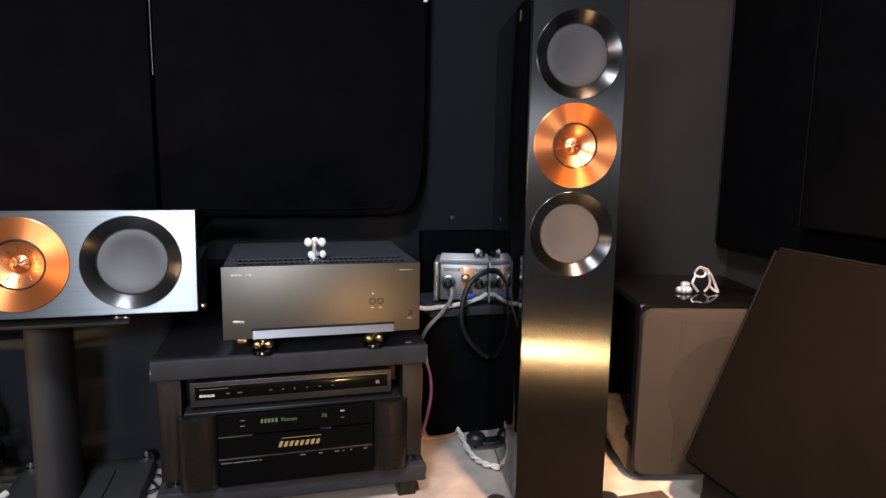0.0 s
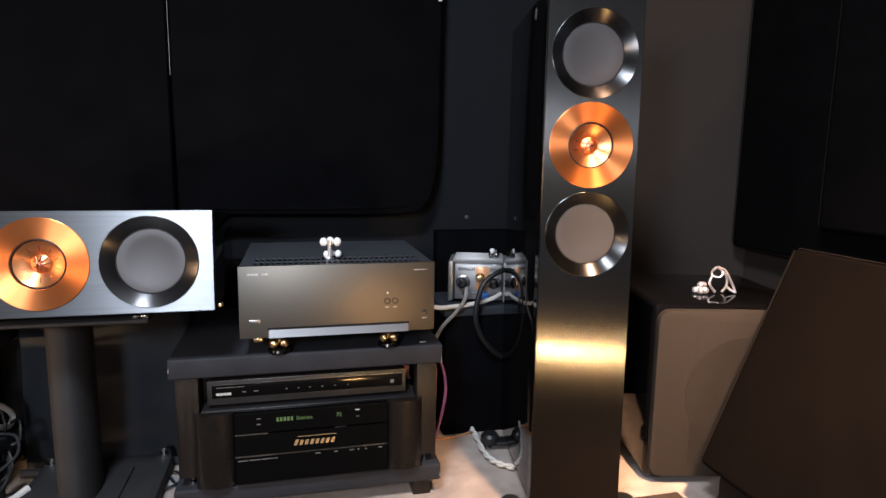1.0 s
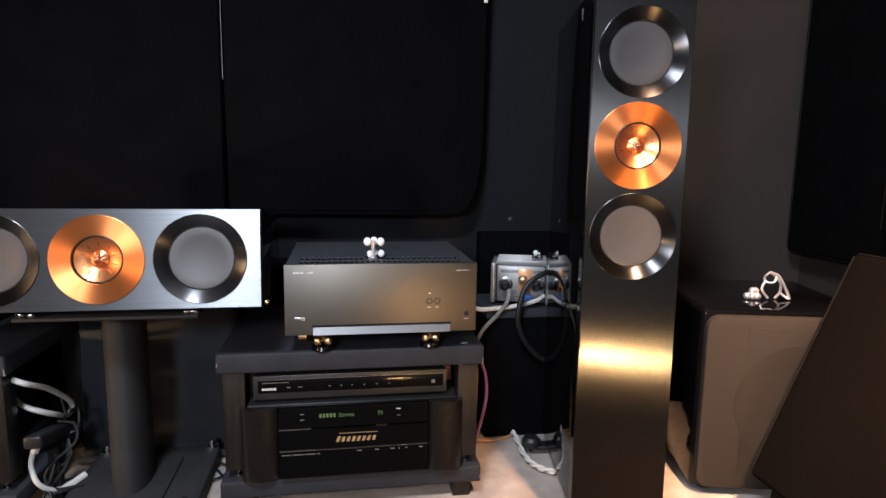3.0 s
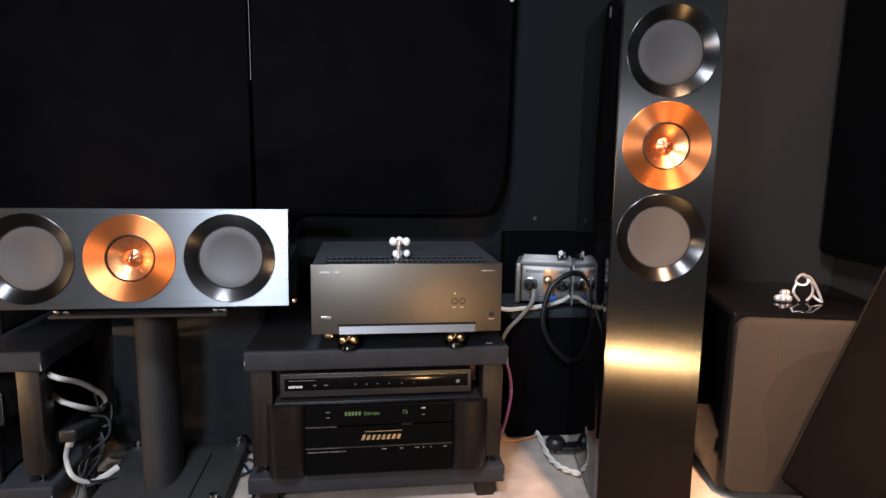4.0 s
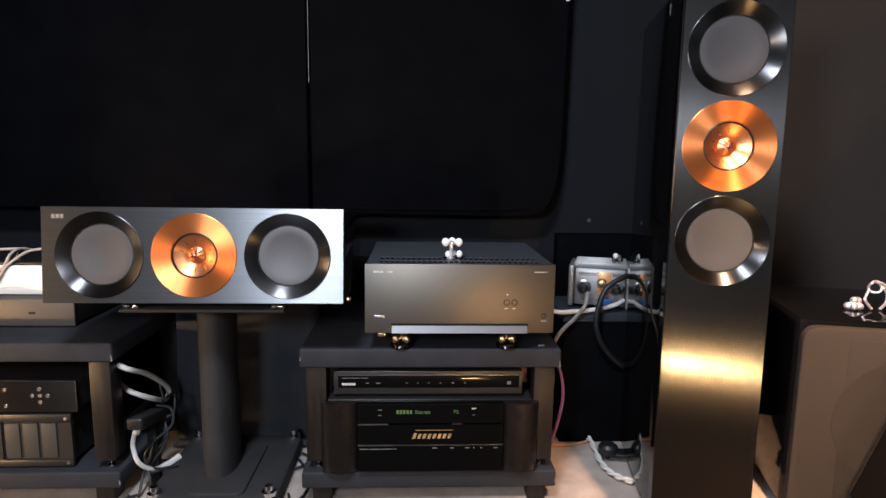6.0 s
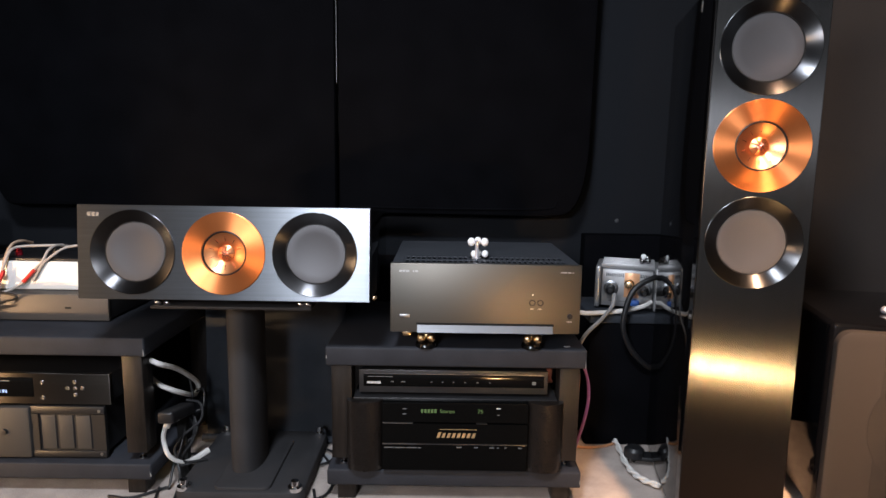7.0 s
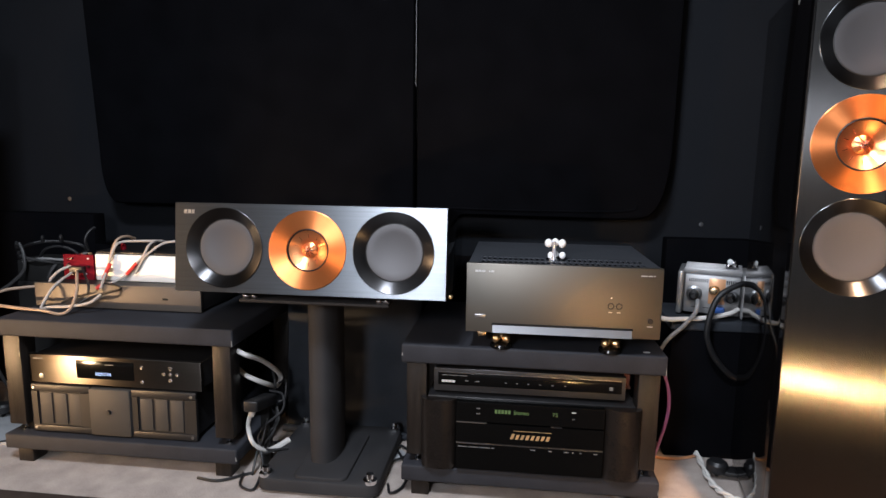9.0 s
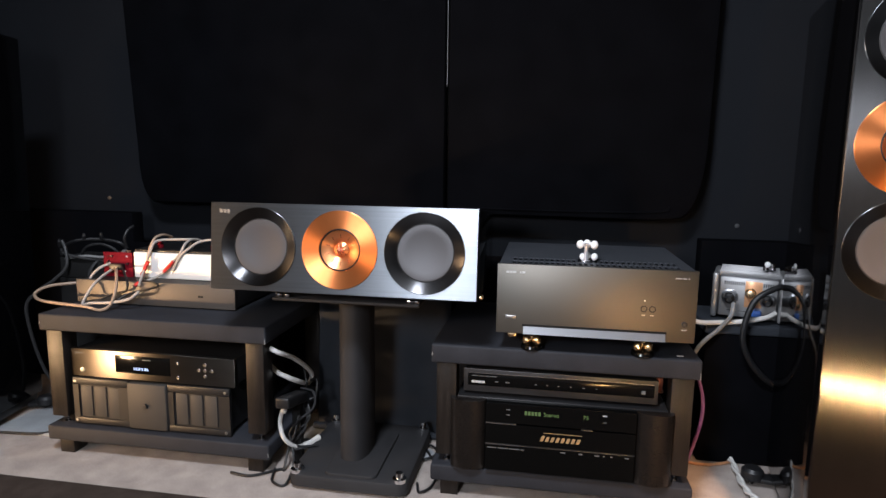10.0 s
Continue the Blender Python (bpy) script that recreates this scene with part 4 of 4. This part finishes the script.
for k, pts in enumerate((
    [(-0.17, 0.20, 0.15), (-0.165, 0.17, 0.10), (-0.19, 0.15, 0.06), (-0.175, 0.19, 0.05), (-0.10, 0.26, 0.01), (0.02, 0.34, 0.008)],
    [(-0.18, 0.18, 0.16), (-0.185, 0.14, 0.09), (-0.20, 0.13, 0.05), (-0.20, 0.10, 0.008), (-0.21, 0.10, 0.006), (-0.27, 0.055, 0.006), (-0.33, 0.06, 0.006)],
    [(-0.19, 0.21, 0.16), (-0.17, 0.19, 0.11), (-0.20, 0.17, 0.04), (-0.19, 0.24, 0.008), (-0.06, 0.33, 0.008)],
    [(-0.17, 0.21, 0.16), (-0.155, 0.22, 0.17), (-0.16, 0.24, 0.21), (-0.19, 0.27, 0.19)],
    [(0.16, 0.10, 0.006), (0.175, 0.06, 0.006), (0.20, 0.10, 0.006), (0.19, 0.20, 0.006), (0.10, 0.36, 0.01)],
    [(-0.215, 0.27, 0.165), (-0.19, 0.24, 0.19), (-0.205, 0.26, 0.23)],
    [(-0.190, 0.20, 0.195), (-0.150, 0.19, 0.190), (-0.142, 0.17, 0.155), (-0.180, 0.15, 0.120), (-0.200, 0.14, 0.085), (-0.178, 0.14, 0.055), (-0.130, 0.17, 0.046)],
    [(-0.205, 0.22, 0.17), (-0.172, 0.20, 0.150), (-0.160, 0.18, 0.115), (-0.185, 0.16, 0.088), (-0.190, 0.13, 0.05), (-0.150, 0.16, 0.047)],
    [(-0.225, 0.10, 0.006), (-0.205, 0.04, 0.006), (-0.165, 0.03, 0.006), (-0.172, 0.10, 0.030), (-0.196, 0.14, 0.07)],
)):
    cable("black_lead", pts, 0.0035, BLACK_CABLE, "thin black lead tangled on the carpet")

solid("pale_disc", round_slab(0.108, 0.176, 0.228, 0.292, 0.0, 0.004, 0.030, 0.001), PAD_GREY, "small pale grey disc lying on the carpet", "disc")
cable("black_lead", [(0.112 + 0.040 * math.cos(a) + 0.03, 0.260 + 0.042 * math.sin(a), 0.007 + 0.0006 * a) for a in [2.6 + 0.42 * i for i in range(15)]], 0.003, BLACK_CABLE, "thin black lead coiled on the carpet")
cable("pale_thin_lead", [(0.128, 0.33, 0.006), (0.150, 0.37, 0.012), (0.175, 0.36, 0.008), (0.19, 0.40, 0.006)], 0.003, WHITE_CABLE, "thin pale lead on the carpet")

# ---- hanging cloth behind the stand and the racks ----
def drape(x0, x1, y, z0, z1, depth, folds, seed, thick=0.006):
    bm = bmesh.new()
    rnd = random.Random(seed)
    ph = [rnd.uniform(0, 6.3) for _ in range(4)]
    nx, nz = 60, 24
    grid = []
    for back in (0, 1):
        rows = []
        for j in range(nz + 1):
            v = j / nz
            row = []
            for i in range(nx + 1):
                u = i / nx
                w = math.sin(folds * 6.3 * u + ph[0] + 1.2 * v) + 0.5 * math.sin(folds * 12.1 * u + ph[1] - 2 * v) + 0.5 * math.sin(7 * v + 5 * u + ph[2])
                sag = 0.02 * math.sin(5 * u + ph[3]) * (1 - v)
                row.append(bm.verts.new((x0 + (x1 - x0) * u, y + depth * w * (1 - 0.5 * v) + back * thick - 0.03 * (1 - v) ** 3, z0 + (z1 - z0) * v + sag * (1 if j else 0))))
            rows.append(row)
        grid.append(rows)
    for back in (0, 1):
        for j in range(nz):
            for i in range(nx):
                g = grid[back]
                bm.faces.new((g[j][i], g[j][i + 1], g[j + 1][i + 1], g[j + 1][i]))
    bmesh.ops.recalc_face_normals(bm, faces=bm.faces[:])
    return bm


def hung_drape(x0, x1, y, z0, z1, depth, folds, seed, mat, label):
    d = thing("drape", pose(0, 0, 0), label, "drape")
    part("cloth", drape(x0, x1, y, z0, z1, depth, folds, seed), mat, d)
    rnd = random.Random(seed + 50)
    n = max(6, int((x1 - x0) / 0.05))
    line = [(x0 + (x1 - x0) * i / n, y - 0.046 + rnd.uniform(-0.006, 0.006), 0.011 + rnd.uniform(0, 0.006)) for i in range(n + 1)]
    part("bottom_fold", tube(line, 0.011, 8, 5), mat, d, "rolled lower edge of the cloth")
    return d


hung_drape(-0.215, 0.195, 0.40, 0.002, 0.47, 0.014, 1.1, 3, CURTAIN, "blue-black cloth hanging in loose folds behind the stand")
hung_drape(-1.0, 0.83, 0.60, 0.002, 0.52, 0.010, 5, 8, VELVET, "black cloth hanging below the velvet panel")
solid("low_panel", box(0.925, 1.36, 0.60, 0.66, 0.0, 0.594, 0.004), VELVET, "low black panel standing against the back wall", "wall panel")
solid("low_panel", box(-1.44, -0.975, 0.60, 0.66, 0.0, 0.622, 0.004), VELVET, "low black panel standing against the back wall", "wall panel")
for x, z in ((1.080, 0.621), (-1.215, 0.658)):
    solid("wall_screw", lathe([(0.008, 0.0), (0.007, 0.003), (0.0, 0.004)], 14), SILVER, "small screw head in the dark wall", "screw", m=pose(x, 0.799, z))

# ---- power supply on its cloth-covered stand ----
stand_b = thing("cloth_covered_stand", pose(0, 0, 0), "box stand covered in black cloth", "stand")
part("top", box(0.895, 1.15, 0.372, 0.595, 0.368, 0.396, 0.006, 3), CURTAIN, stand_b)
part("skirt", box(0.899, 1.146, 0.376, 0.592, 0.0, 0.3675, 0.004), VELVET, stand_b)
psu = thing("power_supply", pose(1.010, 0.418, 0.396, 0, 0, -18), "silver finned power supply box with sockets on its rear panel", "power supply")
part("body", box(-0.074, 0.074, 0.004, 0.14, 0.008, 0.122, 0.006, 3), GREY_CASE, psu)
part("rear_plate", box(-0.070, 0.070, 0.0, 0.006, 0.012, 0.118, 0.002), SILVER_GREY, psu, "silver sheet rear plate")
for sgn in (-1, 1):
    part("side_extrusion", box(sgn * 0.0825 - 0.008, sgn * 0.0825 + 0.008, -0.003, 0.14, 0.004, 0.128, 0.006, 3), SILVER_GREY, psu, "rounded silver side extrusion")
for i in range(5):
    part("fin", box(-0.074, 0.074, 0.012 + 0.026 * i, 0.020 + 0.026 * i, 0.122, 0.136, 0.001), SILVER_GREY, psu)
for x0 in (-0.060, 0.010):
    for i in range(10):
        part("vent_slot", box(x0 + 0.0052 * i, x0 + 0.0026 + 0.0052 * i, -0.0008, 0.001, 0.099, 0.109), MATT, psu)
for x in (-0.045, 0.048):
    sck = part("socket", lathe([(0.021, 0.0), (0.021, 0.006), (0.0165, 0.008), (0.015, 0.002), (0.0, 0.002)], 28, at=(x, 0.0, 0.066)), SILVER, psu)
    part("plug", lathe([(0.013, 0.0), (0.013, 0.022), (0.008, 0.026), (0.006, 0.040), (0.0, 0.040)], 20, at=(x, 0.0, 0.064)), BLACK_CABLE, sck)
part("copper_connector", lathe([(0.014, 0.0), (0.014, 0.006), (0.011, 0.009), (0.009, 0.022), (0.0, 0.024)], 20, at=(0.006, 0.0, 0.080)), BRASS, psu, "bright copper plug")
part("copper_connector", lathe([(0.010, 0.0), (0.010, 0.010), (0.007, 0.020), (0.0, 0.021)], 20, at=(0.018, 0.0, 0.056)), BRASS, psu, "bright copper plug")
# copper-coloured patch stands in for the orange reflection around the plugs
part("orange_reflection", box(-0.008, 0.034, -0.0012, 0.001, 0.040, 0.112, 0.0005), COPPER_CABLE, psu, "thin copper-coloured patch painting an orange reflection")
part("blue_plug", box(0.008, 0.036, -0.016, 0.001, 0.018, 0.034, 0.003), BLUE, psu)
for x in (-0.05, -0.02, 0.01):
    part("caption", box(x, x + 0.018, -0.0006, 0.001, 0.026, 0.029), DIM_INK, psu)
bc = thing("ball_cluster", pose(1.064, 0.435, 0.532), "small chrome and white balls resting on the power supply", "ornament")
for x, y, z, r in ((-0.009, 0, 0.008, 0.008), (0.009, 0, 0.008, 0.008), (0.0, 0.012, 0.008, 0.008), (-0.004, 0.004, 0.021, 0.008), (0.010, 0.008, 0.018, 0.006)):
    part("ball", ball(r, (x, y, z)), WHITE_BALL if z > 0.02 else CHROME, bc)

cable("white_lead", [(0.80, 0.45, 0.42), (0.865, 0.370, 0.402), (0.925, 0.368, 0.402), (0.985, 0.368, 0.408), (1.045, 0.375, 0.420), (1.075, 0.395, 0.428)], 0.0066, BRIGHT_CABLE, "white lead running to the power supply")
cable("grey_lead", [(0.960, 0.366, 0.458), (0.950, 0.350, 0.425), (0.927, 0.362, 0.385), (0.870, 0.345, 0.328), (0.845, 0.38, 0.20), (0.85, 0.45, 0.05), (0.86, 0.52, 0.006)], 0.0055, GREY_CABLE, "grey braided mains lead plugged into the power supply")
cable("black_mains_cable", [(1.115, 0.38, 0.47), (1.085, 0.368, 0.502), (1.055, 0.35, 0.505), (1.000, 0.335, 0.470), (0.978, 0.33, 0.385), (0.998, 0.335, 0.318), (1.045, 0.35, 0.262), (1.085, 0.37, 0.235), (1.12, 0.385, 0.215)], 0.0078, BLACK_CABLE, "thick black braided mains cable hanging in a loop", n=10)
cable("purple_lead", [(0.79, 0.40, 0.30), (0.827, 0.21, 0.320), (0.846, 0.180, 0.283), (0.850, 0.165, 0.229), (0.842, 0.17, 0.164), (0.832, 0.21, 0.07), (0.85, 0.30, 0.006)], 0.0042, PURPLE_CABLE, "purple lead hanging beside the rack")
cable("red_lead", [(0.79, 0.38, 0.30), (0.822, 0.20, 0.308), (0.829, 0.195, 0.226), (0.826, 0.20, 0.12), (0.835, 0.26, 0.006)], 0.0042, RED_CABLE, "red-brown lead hanging beside the rack")
for dx in (0.0, 0.012, 0.022):
    cable("red_lead", [(0.730 + dx, 0.34, 0.34), (0.735 + dx, 0.20, 0.335), (0.748 - dx * 0.4, 0.15, 0.31), (0.742 + dx * 0.5, 0.17, 0.27), (0.745, 0.38, 0.25)], 0.0032, RED_CABLE, "red-brown lead behind the thin unit")
cable("copper_lead", [(0.825, 0.44, 0.05), (0.858, 0.375, 0.006), (0.903, 0.345, 0.006), (0.984, 0.372, 0.006), (1.02, 0.43, 0.006)], 0.0040, COPPER_CABLE, "clear-jacketed copper lead on the carpet")
cable("grey_floor_lead", [(0.83, 0.585, 0.008), (0.902, 0.578, 0.008), (1.015, 0.575, 0.008), (1.2, 0.575, 0.008)], 0.0070, WHITE_CABLE, "pale lead lying along the low black panel")
twist_line = smooth_path([(0.85, 0.54, 0.020), (0.905, 0.53, 0.014), (0.950, 0.475, 0.013), (0.982, 0.40, 0.013), (0.988, 0.351, 0.013), (0.981, 0.228, 0.013), (0.996, 0.165, 0.013), (1.034, 0.128, 0.013)], 14)
twisted = thing("twisted_speaker_cable", pose(0, 0, 0), "twisted white speaker cable lying on the carpet by the tower", "cable")
for ph in (0, 1):
    pts = []
    for i, p in enumerate(twist_line):
        d = (twist_line[min(i + 1, len(twist_line) - 1)] - twist_line[max(i - 1, 0)]).normalized()
        sd = d.cross(Vector((0, 0, 1))).normalized()
        an = i * 0.42 + ph * math.pi
        pts.append(p + 0.0042 * (math.cos(an) * sd + math.sin(an) * Vector((0, 0, 1))))
    part("strand", tube(pts, 0.0044, 8, smooth=False), BRIGHT_CABLE, twisted)

# ---- subwoofer ----
SUB = pose(1.345, 0.005, 0, 0, 0, -13)
sub = thing("subwoofer", SUB, "gloss black subwoofer with a rounded grey cloth grille", "subwoofer")
shell = box(0.0, 0.42, 0.006, 0.42, 0.016, 0.478, 0.014, 4)
part("cabinet", shell, GLOSS, sub, "gloss black cabinet")
part("grille", rounded_plate(0.008, 0.412, 0.024, 0.466, 0.034, -0.014, 0.010, 0.008), GRILLE, sub, "taut grey cloth grille")
ringbm = lathe([(0.150, -0.001), (0.149, 0.0004), (0.140, 0.0007), (0.0, 0.0007)], 64)
bmesh.ops.translate(ringbm, vec=(0.235, -0.0145, 0.25), verts=ringbm.verts[:])
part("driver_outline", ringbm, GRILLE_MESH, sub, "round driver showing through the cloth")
part("mesh_panel", box(0.105, 0.396, -0.0148, -0.012, 0.062, 0.440, 0.001), GRILLE_MESH, sub, "fine mesh behind the cloth")
for x in (0.05, 0.37):
    for y in (0.05, 0.37):
        part("foot", lathe([(0.0, 0.0), (0.02, 0.0), (0.022, 0.017), (0.0, 0.017)], 20, at=(x, y, 0), axis="Z"), RUBBER, sub)

# wire ornament on the subwoofer: bent rods, a loop and balls
orn = thing("wire_ornament", pose(1.578, 0.085, 0.478, 0, 0, -15) @ Matrix.Diagonal((1.15, 1.15, 1.15, 1)), "bent chrome wire ornament with a cluster of small balls", "ornament")
for x, y, z in ((-0.045, 0.0, 0.008), (-0.034, 0.008, 0.008), (-0.024, -0.002, 0.008), (-0.036, -0.006, 0.008), (-0.034, 0.0, 0.020), (-0.026, 0.006, 0.019)):
    part("ball", ball(0.0085, (x, y, z)), SATIN_CHROME, orn)
part("loop", tube([(0.012 * math.cos(a) + 0.002, 0.004 * math.sin(2 * a), 0.052 + 0.012 * math.sin(a)) for a in [i * 0.45 for i in range(15)]], 0.0028, 8, 4), SATIN_CHROME, orn)
for pts in ([(0.002, 0.0, 0.062), (0.020, 0.0, 0.056), (0.040, 0.0, 0.022), (0.048, 0.0, 0.003)], [(0.008, 0.0, 0.060), (0.026, 0.004, 0.040), (0.028, 0.006, 0.018), (0.018, 0.006, 0.003)],
            [(0.028, 0.006, 0.018), (0.036, 0.004, 0.010), (0.047, 0.0, 0.004)], [(-0.008, 0.0, 0.046), (-0.014, 0.0, 0.024), (0.0, 0.0, 0.004)]):
    part("rod", tube(pts, 0.0030, 8, 5), SATIN_CHROME, orn)

# ---- absorber panels ----
panel_a = thing("acoustic_absorber", pose(0, 0, 0), "black cloth absorber panel hung on the side wall", "wall panel", "absorber panels")
part("panel", box(1.935, 2.018, -0.9, 0.472, 0.548, 2.0, 0.012, 3), PANEL_CLOTH, panel_a)
for pts in ([(1.9365, 0.4705, 0.56), (1.9360, 0.4710, 1.2), (1.9365, 0.4705, 1.99)], [(1.9365, -0.88, 0.5495), (1.9360, -0.2, 0.5490), (1.9365, 0.46, 0.5495)]):
    part("edge_line", tube(pts, 0.0016, 6, 6), EDGE_LINE, panel_a, "slightly lighter edge seam")
panel_b = thing("acoustic_absorber", pose(0, 0, 0), "thick black cloth absorber panel hung in front of another", "wall panel", "absorber panels")
part("panel", box(1.86, 1.934, -1.2, 0.055, 0.655, 2.0, 0.012, 3), PANEL_CLOTH, panel_b)
part("edge_line", tube([(1.8605, 0.052, 0.665), (1.8600, 0.0525, 1.3), (1.8605, 0.052, 1.99)], 0.0015, 6, 6), EDGE_LINE, panel_b, "slightly lighter edge seam")
lean = math.degrees(math.atan2(0.214, 0.512))
slab = thing("leaning_absorber", pose(1.400, 0.0, 0.124, 0, lean, 0), "dark brown cloth-covered absorber slab leaning to one side", "absorber panel")
part("panel", box(0.0, 0.075, -1.1, -0.130, 0.0, 0.556, 0.012, 4), FOAM, slab)
# strips lighter than the cloth put the slab's lit edges into colour
for pts in ([(0.002, -0.1325, 0.010), (0.0012, -0.1318, 0.28), (0.002, -0.1325, 0.548)], [(0.004, -1.09, 0.5545), (0.0042, -0.6, 0.5550), (0.004, -0.14, 0.5545)]):
    part("edge_line", tube(pts, 0.0026, 6, 6), EDGE_LINE, slab, "lighter brown strip painting the lit edge")
solid("floor_board", box(1.47, 2.0, -1.2, -0.115, 0.0, 0.022, 0.006), RUG_BASE, "flat dark board under the leaning slab", "board")
solid("support_block", box(1.445, 1.66, -1.05, -0.15, 0.022, 0.092, 0.006), MATT, "low black block under the leaning slab", "block")
solid("wooden_prop", box(1.72, 1.78, -0.8, -0.7, 0.022, 0.24, 0.004), MATT, "black prop behind the leaning slab", "prop")
cable("black_lead", [(-1.20, 0.13, 0.006), (-1.10, 0.145, 0.006), (-1.0, 0.156, 0.006), (-0.95, 0.19, 0.006)], 0.004, BLACK_CABLE, "thin black lead along the edge of the grey pad")
solid("grey_pad", round_slab(-1.15, -0.90, 0.16, 0.36, 0.0, 0.006, 0.03, 0.002), PAD_GREY, "flat pale grey pad lying on the carpet", "pad")
